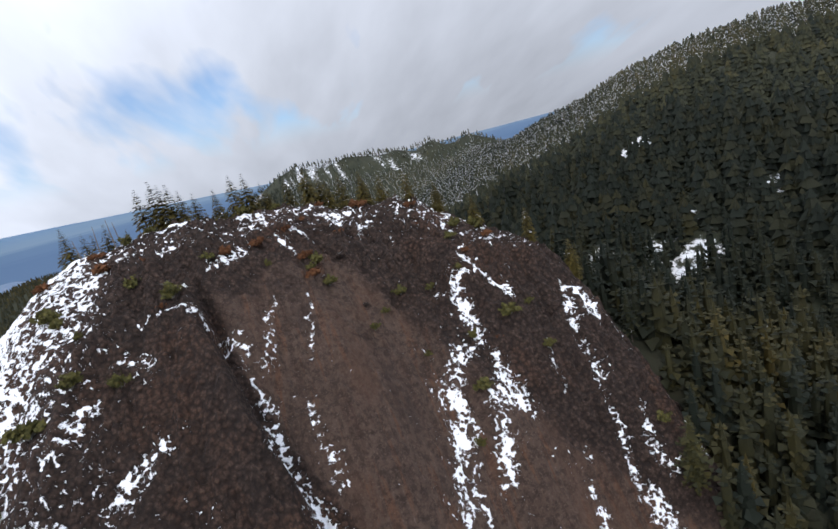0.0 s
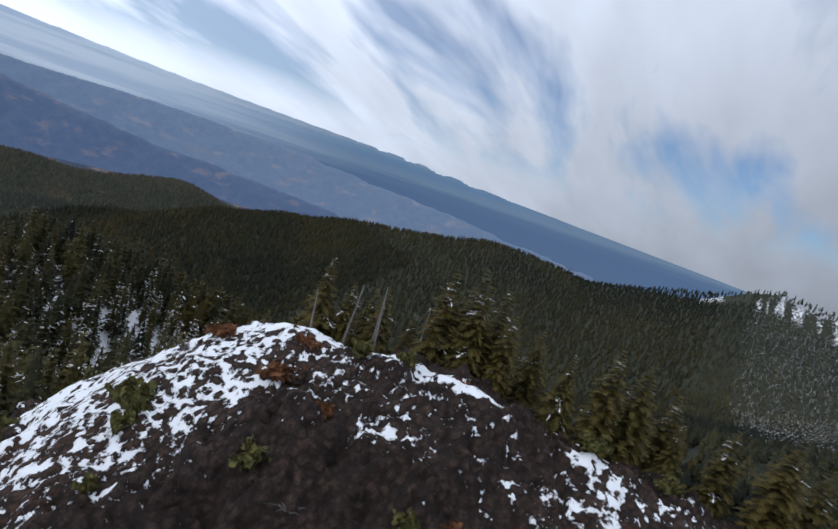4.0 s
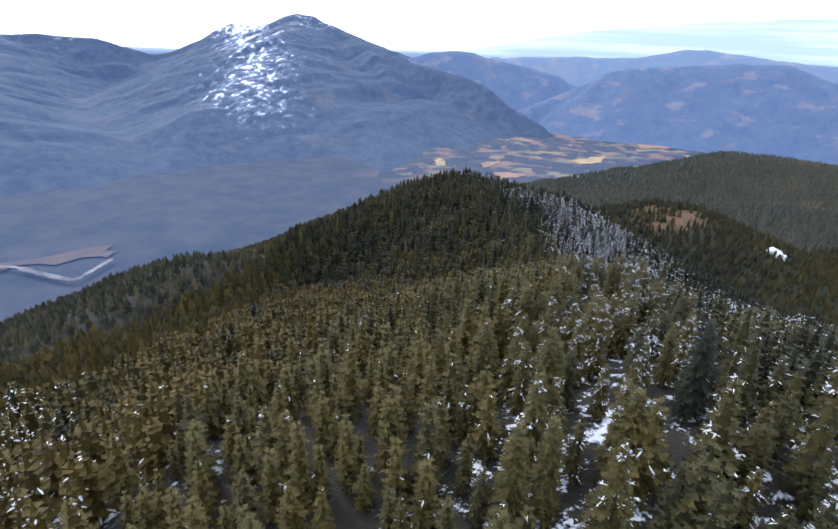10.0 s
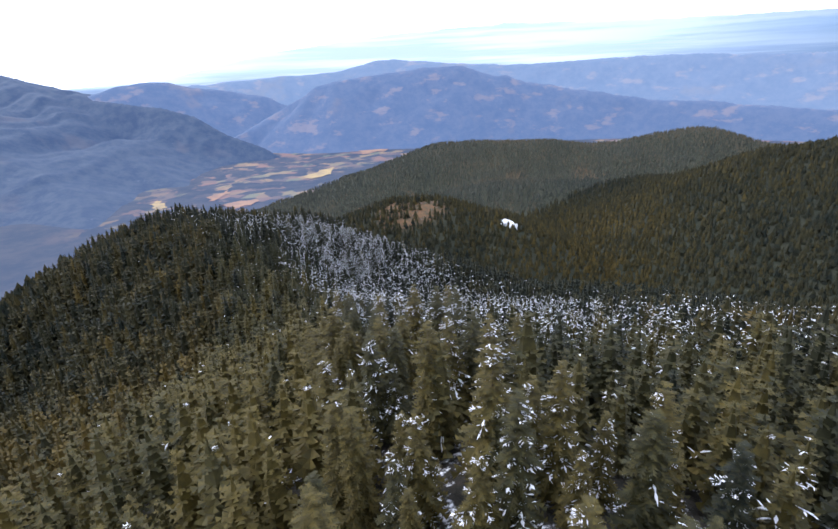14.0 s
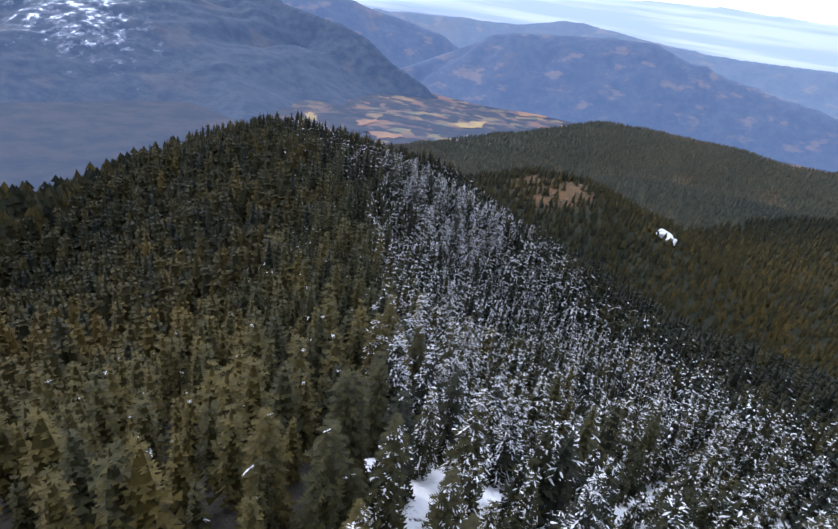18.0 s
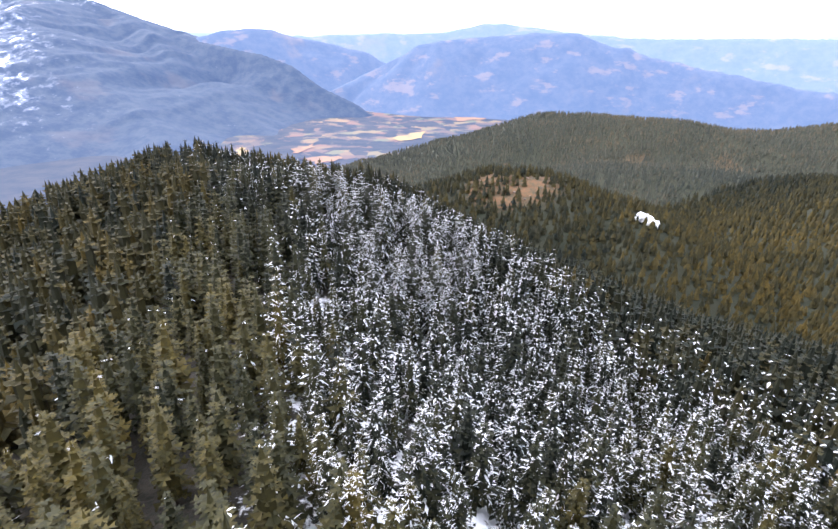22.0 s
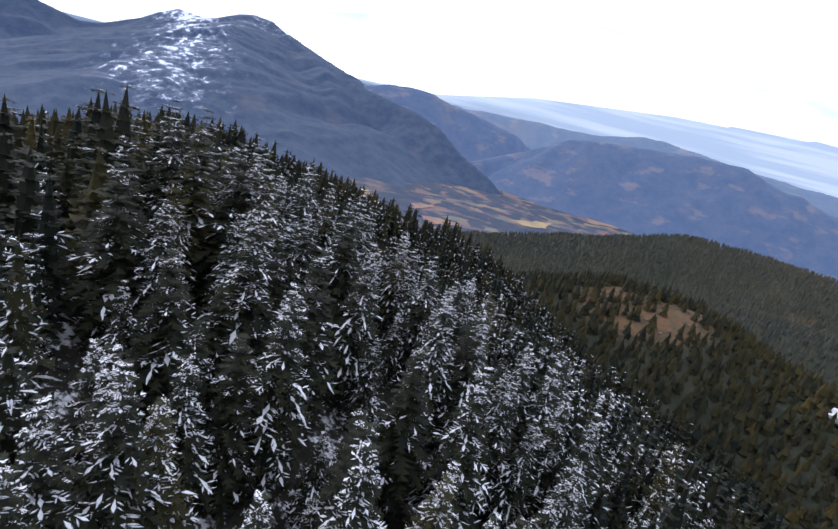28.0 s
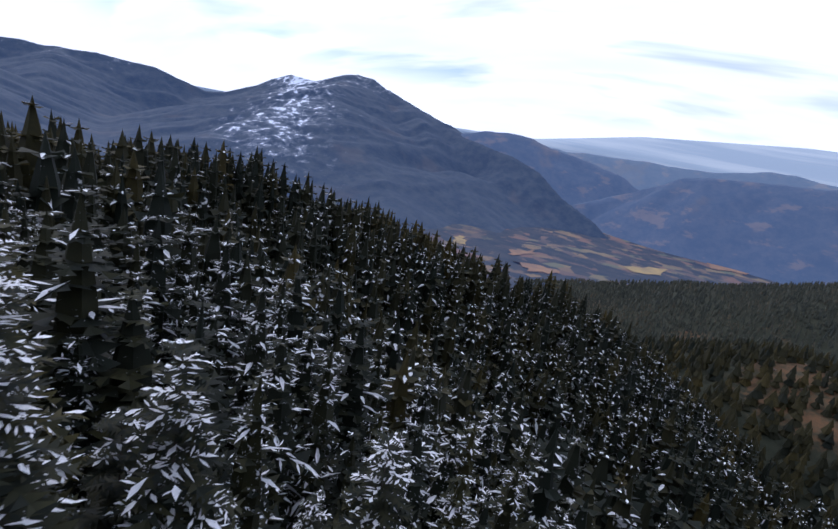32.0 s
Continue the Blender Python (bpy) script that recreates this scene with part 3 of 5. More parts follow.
def ridges(x, y):
    h = spine(x, y, MAIN, 0.42, 0.47, 14) - 1.2 * np.maximum(0, -230 - y)
    h = smax(h, crest(x, y, EAST_SPUR, 0.45, 0.40, 12), 10)
    h = smax(h, crest(x, y, SHOULDER, 0.42, 0.45, 12), 10)
    h = smax(h, crest(x, y, LEFT_SPUR, 0.55, 0.55, 10), 10)
    h = smax(h, crest(x, y, LEFT_HILL, 0.5, 0.5, 25), 18)
    h = smax(h, crest(x, y, [tuple(lifted(a, b, c - 6)) for a, b, c in DOME], 0.75, 1.25, 3), 3)
    h = smax(h, crest(x, y, FRONT, 0.40, 0.46, 18), 14)
    h = smax(h, crest(x, y, BACK, 0.36, 0.42, 25), 20)
    h = np.maximum(h, crest(x, y, CRAGS, 1.25, 0.6, 4))
    h = smax(h, crest(x, y, HILL, 0.42, 0.34, 45), 25)
    h = smax(h, crest(x, y, LOW_HILL, 0.34, 0.34, 40), 25)
    h = smax(h, crest(x, y, KNOLL, 0.46, 0.52, 14), 10)
    return h


def land(x, y):
    x, y = np.asarray(x, float), np.asarray(y, float)
    base = FLOOR + 140 * sstep(-60, 420, x) * (1 - sstep(1500, 2300, y)) + 90 * sstep(-150, -700, y)
    h = ridges(x, y)
    base = base - (base - FLOOR + 2) * sstep(1900, 2700, np.hypot(x, y))
    h = smax(h, base, 40)
    rough = sstep(FLOOR + 10, FLOOR + 70, h) * (1 - sstep(2300, 2900, np.hypot(x, y)))
    h = h + rough * (fbm(x, y, 60, 4, 1) * 4.5 + fbm(x, y, 260, 3, 2) * 9 * sstep(150, 600, np.hypot(x, y - 100)) - np.abs(fbm(x, y, 210, 3, 4)) * 22 * sstep(750, 1000, np.hypot(x, y)) * sstep(600, 800, y))
    return np.maximum(h, sea_level(x, y))


RIM_AZ = (-40, -14, -4, 9, 20, 35, 60, 72, 85, 100)
RIM_EL = (-0.8, 0.3, 2.3, 3.6, 4.0, 3.4, 2.8, 1.9, 1.2, 0.4)


def sea_level(x, y):
    """The sea, and the haze bank over it, which rises to its upper edge far out."""
    rim = np.clip((np.hypot(x, y) - 3950) / 900, 0, 1)
    el = np.interp(np.degrees(np.arctan2(x, y)), RIM_AZ, RIM_EL)
    return FLOOR - 2 + (4850 * np.tan(np.radians(el)) + 402) * rim * rim


def spread(lo, hi, fine, step, grow, end):
    mid = list(np.arange(lo, hi + 0.1, fine))
    up, d = [], step
    v = hi
    while v < end:
        d *= grow
        v += d
        up.append(min(v, end))
    dn, d, v = [], step, lo
    while v > -end:
        d *= grow
        v -= d
        dn.append(max(v, -end))
    return np.array(dn[::-1] + mid + up)


def mesh_from(name, verts, faces, mats, index=None, attrs=(), smooth=True):
    """A mesh of triangles or quads from arrays, with float attributes on its points."""
    verts, faces = np.asarray(verts, np.float32), np.asarray(faces, np.int32)
    me = bpy.data.meshes.new(name)
    n, k = faces.shape
    me.vertices.add(len(verts))
    me.vertices.foreach_set("co", verts.ravel())
    me.loops.add(n * k)
    me.loops.foreach_set("vertex_index", faces.ravel())
    me.polygons.add(n)
    me.polygons.foreach_set("loop_start", np.arange(0, n * k, k, dtype=np.int32))
    for m in mats:
        me.materials.append(m)
    if index is not None:
        me.polygons.foreach_set("material_index", np.asarray(index, np.int32))
    me.polygons.foreach_set("use_smooth", np.full(n, smooth, bool))
    for key, vals in attrs:
        me.attributes.new(key, "FLOAT", "POINT").data.foreach_set("value", np.asarray(vals, np.float32))
    me.update(calc_edges=True)
    return me


def grid_faces(nx, ny):
    i = np.arange(nx - 1)[:, None] * ny + np.arange(ny - 1)[None, :]
    return np.stack([i, i + ny, i + ny + 1, i + 1], -1).reshape(-1, 4)


def snowiness(x, y):
    """How much snow the trees and the floor carry: the east side of the ridge and the saddles."""
    x, y = np.asarray(x, float), np.asarray(y, float)
    xc = np.interp(y, [p[1] for p in MAIN], [p[0] for p in MAIN])
    east = sstep(-14, 10, x - xc) * (1 - 0.80 * sstep(95 + 60 * sstep(110, 20, y), 190 + 110 * sstep(110, 20, y), x - xc)) * (1 - 0.12 * sstep(150, 220, y)) * sstep(-60, 10, y)
    south = 0.38 * sstep(-235, -190, y) * (1 - sstep(-60, 20, y)) * np.exp(-((x - xc - 8) / 45) ** 2)
    lee = np.exp(-((x - xc - 32) / 27) ** 2) * sstep(-246, -222, y) * (0.92 - 0.62 * sstep(-195, -150, y)) * (1 - sstep(-115, -60, y))
    lee = np.maximum(lee, 0.98 * np.exp(-(((x - 45) / 44) ** 2 + ((y + 168) / 40) ** 2)))
    left = 1.0 * np.exp(-(((x + 114) / 46) ** 2 + ((y + 152) / 46) ** 2))
    left = np.maximum(left, 0.95 * np.exp(-(((x + 165) / 62) ** 2 + ((y + 112) / 36) ** 2)))
    cap = 1.2 * np.exp(-(((x + 22) / 16) ** 2 + ((y + 218) / 20) ** 2))
    cap = np.maximum(cap, 1.2 * np.exp(-(((x + 38) / 23) ** 4 + ((y + 208) / 15) ** 4)))
    late = 0.28 * sstep(120, 220, y) * np.exp(-((x - xc) / 60) ** 2)
    back = 0.34 * sstep(-20, 90, land_cached(x, y)) * sstep(-420, -520, y)
    s = np.maximum.reduce([east * 0.95, south, lee, left, cap, late, back])
    return np.clip(s + (0.06 + 0.26 * s) * fbm(x, y, 38, 3, 21), 0, 1)


def land_cached(x, y):
    return ridges(x, y)


CLEARINGS = [(72, -406, 7), (54, -421, 7), (39, -416, 9), (37, -427, 8), (53, -440, 6), (1, -402, 7), (-11, -399, 9), (117, -472, 9), (127, -403, 6), (40, -466, 6), (246, -577, 12)]


def clearing(x, y):
    """Steep open spots where snow shows between the trees: on the slope south of the dome and the far crags."""
    c = np.zeros(np.shape(x))
    for cx, cy, cr in CLEARINGS:
        c = np.maximum(c, np.exp(-((x - cx) ** 2 + (y - cy) ** 2) / (cr * cr)))
    near = crest(x, y, [(p, q, 0.0) for p, q, _ in CRAGS], 1.0, 1.0, 1)          # minus the distance from the crag line
    crag = sstep(0.12, 0.34, fbm(x, y, 17, 3, 77)) * sstep(-62, -40, near) * sstep(-5, -13, near + 5 * fbm(x, y, 30, 2, 79)) * sstep(1100, 1140, x) * (1 - sstep(-230, -190, y))
    return np.maximum(c * (1.0 + 0.8 * fbm(x, y, 9, 2, 78)), crag)


def build_ground():
    xs = spread(-180, 160, 4.0, 4.0, 1.035, 4880)
    ys = spread(-360, 450, 4.0, 4.0, 1.035, 4880)
    X, Y = np.meshgrid(xs, ys, indexing="ij")
    Z = land(X, Y)
    F = grid_faces(len(xs), len(ys))
    V = np.stack([X, Y, Z], -1).reshape(-1, 3)
    c = V[F].mean(1)
    rho = np.hypot(c[:, 0], c[:, 1])
    idx = np.zeros(len(F), int)
    idx[(c[:, 2] < FLOOR + 45) & (rho < 4450)] = 1
    idx[(rho > 2050) & (c[:, 2] >= FLOOR + 45)] = 3
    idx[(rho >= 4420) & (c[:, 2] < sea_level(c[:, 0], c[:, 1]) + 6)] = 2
    snow = snowiness(V[:, 0], V[:, 1])
    farm = sstep(-1000, -450, V[:, 0]) * sstep(1350, 1750, V[:, 1])
    wood = sstep(250, 500, np.hypot(V[:, 0], V[:, 1] - 60))
    snow = snow * (1 - 0.5 * sstep(-186, -176, V[:, 1]) * (1 - sstep(-50, -10, V[:, 1]))) * (1 - 0.8 * wood) * (1 - 0.5 * sstep(60, 130, V[:, 1]) - 0.25 * sstep(175, 205, V[:, 1]))
    snow = np.maximum(snow, 0.9 * np.exp(-(((V[:, 0] - 26) / 28) ** 2 + ((V[:, 1] + 148) / 22) ** 2)))
    snow = np.maximum(snow, 0.40 * sstep(0.3, 0.6, clearing(V[:, 0], V[:, 1])))
    heath = np.exp(-(((V[:, 0] - 108) / 60) ** 2 + ((V[:, 1] - 588) / 50) ** 2)) + 0.7 * np.exp(-(((V[:, 0] + 236) / 22) ** 2 + ((V[:, 1] - 102) / 22) ** 2))
    heath = heath + 0.55 * sstep(0.32, 0.5, fbm(V[:, 0], V[:, 1], 170, 3, 25)) * sstep(700, 1000, V[:, 1])
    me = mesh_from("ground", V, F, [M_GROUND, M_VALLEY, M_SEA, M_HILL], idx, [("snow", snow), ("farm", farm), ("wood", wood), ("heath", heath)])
    return tagged(new("ground", me), "snowy forest floor, valley woods, fields and distant sea", "ground", kind="structure")


ground = build_ground()


def mountain_height(X, Y):
    """Height of the far mountain, and how deep a place lies in one of its finer ravines."""
    Z = crest(X, Y, MOUNT, 3.0, 1.0, 10, lambda d: 235 * (1 - np.exp(-d / 380)) + 0.27 * d)
    below = crest(X, Y, [(a, b, 0.0) for a, b, _ in MOUNT], 1.0, 1.0, 1)          # minus the distance from the crest
    for sp in MOUNT_SPURS:
        Z = smax(Z, crest(X, Y, sp, 0.34, 0.34, 20), 30)
    amp = sstep(FLOOR, FLOOR + 180, Z) * (0.12 + 0.88 * sstep(-10, -170, below))
    # ravines run down the slope, across the line of the crest
    S, P = X * 0.92 - Y * 0.40, X * 0.40 + Y * 0.92
    S = S + 70 * fbm(X, Y, 420, 3, 33)
    cut = np.abs(fbm(S, P * 0.20, 330, 3, 35, 0.55))
    fine = np.abs(fbm(S, P * 0.30, 110, 3, 37, 0.6))
    return Z + amp * (fbm(X, Y, 300, 4, 31, 0.5) * 14 + 26 - 88 * cut - 30 * fine), fine


def build_mountain():
    xs = np.arange(-4480, 300, 16.0)
    ys = np.arange(100, 4300, 16.0)
    X, Y = np.meshgrid(xs, ys, indexing="ij")
    Z, fine = mountain_height(X, Y)
    V = np.stack([X, Y, np.maximum(Z, FLOOR - 20)], -1).reshape(-1, 3)
    F = grid_faces(len(xs), len(ys))
    keep = V[F][:, :, 2].max(1) > FLOOR - 6
    d = V[:, 0] - np.interp(V[:, 1], [1700, 2100, 2600, 3500], [-1540, -1620, -1880, -2700])
    face = np.exp(-(d / 320) ** 2) * sstep(1600, 1950, V[:, 1])
    gul = sstep(0.14, 0.0, fine).ravel()
    snow = 0.56 * face + 0.26 * sstep(20, 170, V[:, 2]) + 0.18 * gul * sstep(-190, 0, V[:, 2]) + 0.03
    snow = snow + 0.20 * sstep(-3200, -3600, V[:, 0]) * sstep(-140, 0, V[:, 2])
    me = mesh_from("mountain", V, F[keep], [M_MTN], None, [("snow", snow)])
    return tagged(new("mountain", me), "far haze-blue mountain with snow in its ravines", "mountain", kind="structure")


mountain = build_mountain()


def build_far_hills():
    xs = np.arange(-2100, 4140, 26.0)
    ys = np.arange(350, 4800, 26.0)
    X, Y = np.meshgrid(xs, ys, indexing="ij")
    Z = np.maximum.reduce([crest(X, Y, MID, 0.5, 1.0, 40), crest(X, Y, FAR, 0.9, 0.9, 30), crest(X, Y, VALLEY_HEAD, 0.6, 0.85, 30)])
    Z = Z + (fbm(X, Y, 420, 5, 11, 0.55) * 20 - np.abs(fbm(X, Y, 230, 4, 15)) * 40 + 10) * sstep(FLOOR - 10, FLOOR + 200, Z) * (1 - 0.6 * sstep(-60, 20, Z))
    V = np.stack([X, Y, np.maximum(Z, FLOOR - 20)], -1).reshape(-1, 3)
    F = grid_faces(len(xs), len(ys))
    keep = V[F][:, :, 2].max(1) > FLOOR - 6
    cx, cy = V[F[keep]][:, :, 0].mean(1), V[F[keep]][:, :, 1].mean(1)
    near = np.maximum(crest(cx, cy, MID, 0.5, 1.0, 40), crest(cx, cy, VALLEY_HEAD, 0.6, 0.85, 30))
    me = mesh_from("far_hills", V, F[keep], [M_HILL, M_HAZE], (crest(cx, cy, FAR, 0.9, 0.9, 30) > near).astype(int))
    return tagged(new("far_hills", me), "hazy blue wooded hills beyond the valley", "hills", kind="structure")


far_hills = build_far_hills()


SNOW_RUNS = [(-24, -242, -25, -249, 1.9, 0.85), (-36, -235, -32, -245, 2.0, 0.85), (-26, -233, -32, -239, 2.6, 0.9), (-40, -232, -46, -238, 2.2, 0.8), (-23, -259, -21, -263, 1.5, 0.8), (-28, -266, -24, -271, 1.2, 0.85),
             (-20, -278, -23, -279, 1.0, 0.85), (-17, -280, -18, -282, 1.1, 0.8), (-12, -286, -12, -291, 1.1, 0.8), (-12, -301, -14, -306, 1.0, 0.75), (-12, -273, -13, -276, 1.0, 0.8)]
CLEFT_RUNS = [(-40, -252, -42, -256, 1.5, 0.9), (-30, -260, -31, -261, 1.1, 0.8), (-36, -256, -38, -264, 0.6, 0.95), (-37, -264, -40, -268, 1.4, 0.7), (-43, -268, -46, -269, 1.8, 0.66), (-48, -269, -52, -270, 1.3, 1.0),
              (-52, -270, -57, -273, 1.9, 1.0), (-44, -274, -51, -275, 1.5, 0.66), (-50, -256, -52, -252, 1.6, 0.82), (-30, -280, -38, -277, 0.6, 0.7), (-31, -274, -41, -270, 0.8, 0.66)]
FACE_RUNS = [(-29, -305, -35, -305, 1.8, 0.95), (-36, -304, -42, -295, 1.5, 0.72), (-42, -297, -48, -294, 2.1, 0.74), (-47, -294, -56, -290, 1.2, 0.95), (-51, -294, -54, -294, 0.8, 0.8),
             (-39, -306, -44, -307, 1.9, 1.05), (-43, -306, -49, -300, 1.9, 0.9), (-25, -308, -32, -314, 0.9, 0.7), (-28, -310, -30, -305, 0.7, 0.8), (-40, -316, -44, -315, 0.8, 0.66), (-54, -311, -57, -311, 1.3, 0.8)]
SOUTH_RUNS = [(-33, -328, -37, -328, 1.5, 0.8), (-31, -326, -47, -321, 0.9, 0.72), (-41, -323, -46, -323, 1.6, 0.72), (-47, -321, -56, -320, 0.9, 0.85), (-51, -325, -57, -324, 1.3, 0.85),
              (-56, -320, -62, -321, 1.5, 0.9), (-53, -333, -56, -332, 1.3, 0.8), (-58, -332, -63, -331, 1.1, 0.8), (-39, -330, -50, -333, 0.9, 0.7)]


def dome_snow(x, y, z):
    s = np.zeros(x.shape)
    x, y = x + 1.3 * fbm(x, y, 4.0, 3, 51), y + 1.3 * fbm(x, y, 4.0, 3, 52)
    for x0, y0, x1, y1, w, k in SNOW_RUNS + CLEFT_RUNS + FACE_RUNS + SOUTH_RUNS:
        dx, dy = x1 - x0, y1 - y0
        t = np.clip(((x - x0) * dx + (y - y0) * dy) / (dx * dx + dy * dy), 0, 1)
        d = np.hypot(x - (x0 + t * dx), y - (y0 + t * dy))
        s = np.maximum(s, (0.20 + 0.52 * k) * np.exp(-(d / (w * (0.9 + 0.4 * t))) ** 2))
    crest_x = np.interp(-y, [-p[1] for p in DOME[:7]], [p[0] for p in DOME[:7]])
    lee = np.exp(-((x - crest_x - 1.0) / 1.9) ** 2) * (1.0 * sstep(-270, -263, y) + 0.55 * (1 - sstep(-310, -296, y)))
    top = (0.42 + 0.06 * sstep(-266, -258, y)) * np.exp(-((x - crest_x + 3) / 7.0) ** 2)
    north = (0.43 + 0.19 * sstep(-46, -32, x)) * sstep(-258, -244, y) + 0.22 * sstep(-240, -234, y)
    specks = 0.34 * sstep(0.22, 0.5, fbm(x, y, 1.7, 2, 57)) * sstep(-0.3, 0.4, fbm(x, y, 16, 2, 58))
    return np.maximum.reduce([s, lee, top, north]) + specks + 0.14 * fbm(x, y, 11, 3, 55) + 0.08


def build_dome():
    xs = np.arange(-92, 20, 0.34)
    ys = np.arange(-350, -216, 0.34)
    X, Y = np.meshgrid(xs, ys, indexing="ij")
    Z = dome_local(X, Y)
    rough = fbm(X, Y, 6.0, 3, 41, 0.6) * 1.5 - np.abs(fbm(X, Y, 3.4, 3, 45, 0.6)) * 2.4 + np.abs(fbm(X, Y, 1.5, 2, 47)) * 1.5 + 0.5
    rough = rough - np.abs(fbm(X * 0.22, Y, 7.5, 3, 49, 0.55)) * 2.6 + 0.8
    S = dome_snow(X, Y, Z)
    smooth = slab(X, Y, Z)
    Z = Z + rough * (1 - 0.7 * sstep(0.35, 0.6, S)) * (1.15 - 0.5 * smooth) + 0.25 * sstep(0.4, 0.6, S)
    V = (np.stack([X, Y, Z], -1).reshape(-1, 3) - HUB) @ SURVEY.T + HUB + np.array([0, 0, -20.5])
    F = grid_faces(len(xs), len(ys))
    q = V[F[:, 0]]
    F = F[(q[:, 2] > land(q[:, 0], q[:, 1]) - 2.5) & (q[:, 2] > -48)]
    me = mesh_from("rock_dome", V, F, [M_ROCK], None, [("snow", S.ravel()), ("slab", smooth.ravel())])
    return tagged(new("rock_dome", me), "bare brown rock summit dome streaked with snow", "rock", kind="structure")


rock_dome = build_dome()


# ---- conifers ----
def blade(rng, length, width, droop, fingers):
    """A drooping branch spray: a spine with needle fingers to both sides, as triangles in its own axes (x outwards)."""
    v, f = [], []
    for side in (-1, 1):
        for k in range(fingers):
            a, b = k / fingers, (k + 1.25) / fingers
            w = width * (1 - 0.75 * a) * rng.uniform(0.75, 1.2)
            za, zb = -droop * length * a * a, -droop * length * min(b, 1) ** 2
            i = len(v)
            v += [(length * a, 0, za), (length * min(b, 1.0), 0, zb), (length * min(1.08, a + 0.75 / fingers + 0.15), side * w, za - 0.10 * length * rng.uniform(0.3, 1.2))]
            f.append((i, i + 1, i + 2) if side > 0 else (i + 1, i, i + 2))
    return np.array(v), np.array(f)


def conifer(rng, levels, per, fingers, height=1.0, spread_=0.20, snow=0.0, bare=0.12, trunk_sides=5, pad=0.05, plump=0.66):
    """Arrays of one unit-high conifer: points, triangles, material (0 needles, 1 bark, 2 snow)."""
    V, F, M = [], [], []
    n = 0

    def put(v, f, m):
        nonlocal n
        V.append(v)
        F.append(f + n)
        M.append(np.full(len(f), m))
        n += len(v)
    r0 = 0.014
    ring = np.array([(math.cos(a), math.sin(a)) for a in np.linspace(0, 2 * math.pi, trunk_sides, endpoint=False)])
    tv = np.concatenate([np.c_[ring * r0, np.full(trunk_sides, -0.06)], np.array([[0, 0, 0.98]])])
    put(tv, np.array([(i, (i + 1) % trunk_sides, trunk_sides) for i in range(trunk_sides)]), 1)
    if levels <= 14:
        # dense inner twigs of the trees farther off: a ragged spindle round the trunk
        turns = [2 * math.pi * (j + rng.uniform(-0.25, 0.25)) / 5 for j in range(5)]
        low = [(spread_ * 0.42 * rng.uniform(0.7, 1.2) * math.cos(a), spread_ * 0.42 * rng.uniform(0.7, 1.2) * math.sin(a), bare + rng.uniform(-0.02, 0.08)) for a in turns]
        high = [(spread_ * 0.30 * rng.uniform(0.7, 1.2) * math.cos(a + 0.5), spread_ * 0.30 * rng.uniform(0.7, 1.2) * math.sin(a + 0.5), 0.66 + rng.uniform(-0.05, 0.05)) for a in turns]
        put(np.array(low + high + [(0, 0, 0.96)]), np.array([(j, (j + 1) % 5, 5 + j) for j in range(5)] + [((j + 1) % 5, 5 + (j + 1) % 5, 5 + j) for j in range(5)] + [(5 + j, 5 + (j + 1) % 5, 10) for j in range(5)]), 0)
    lean = rng.uniform(0, 6.28)
    for k in range(levels):
        u = (k + rng.uniform(-0.3, 0.3)) / levels
        z = bare + (1 - bare) * min(max(u, 0), 0.975)
        prof = max(0.0, 1 - u) ** plump * (0.62 + 0.38 * min(1, u * 4 + 0.2)) * (1 + 0.16 * math.sin(7 * u + lean))
        for j in range(per if u < 0.85 else max(4, per - 2)):
            L = spread_ * prof * rng.uniform(0.62, 1.18) + 0.016
            a = 2 * math.pi * (j + rng.uniform(-0.35, 0.35)) / per + k * 1.9
            droop = rng.uniform(0.25, 0.75) * (1.15 - 0.7 * u) * (1.25 if snow > 0.5 else 1.0)
            v, f = blade(rng, L, L * 0.40 + 0.012, droop, fingers)
            tilt = rng.uniform(0.05, 0.45) * (0.2 + 1.1 * u)
            v[:, 2] += v[:, 0] * tilt
            c, s = math.cos(a), math.sin(a)

            def turned(p):
                return np.c_[p[:, 0] * c - p[:, 1] * s, p[:, 0] * s + p[:, 1] * c, p[:, 2] + z]
            if rng.random() < snow:
                # snow lies along the branch as a long narrow pad, and on a few of its side twigs
                for t0, t2 in (((0.12, 0.42), (0.40, 0.72), (0.70, 1.06)) if fingers > 4 else ((0.2, 1.05),)):
                    if rng.random() < 0.15:
                        continue
                    t0, t2 = t0 + rng.uniform(-0.06, 0.08), t2 + rng.uniform(-0.08, 0.06)
                    t1 = t0 + (t2 - t0) * rng.uniform(0.4, 0.7)
                    w, off = L * pad * rng.uniform(0.7, 1.4) + 0.002, L * pad * rng.uniform(-0.6, 0.6)
                    q = np.array([(L * t0, 0, 0), (L * t1, off + w, 0), (L * t2, off, 0), (L * t1, off - w, 0)])
                    q[:, 2] = -droop * q[:, 0] ** 2 / L + q[:, 0] * tilt + 0.008
                    put(turned(q), np.array([(0, 1, 2), (0, 2, 3)]), 2)
                for i in range(0, len(v), 3):
                    if fingers > 1 and rng.random() < 0.42:
                        root, tip = 0.5 * (v[i] + v[i + 1]), v[i + 2]
                        run = tip - root
                        side = np.array([-run[1], run[0], 0]) * rng.uniform(0.05, 0.12)
                        m = root + run * rng.uniform(0.5, 0.7)
                        q = np.array([root + run * 0.15, m + side, root + run * 1.05, m - side])
                        q[:, 2] += 0.006
                        put(turned(q), np.array([(0, 1, 2), (0, 2, 3)]), 2)
            put(turned(v), f, 0)
    return np.concatenate(V), np.concatenate(F), np.concatenate(M)


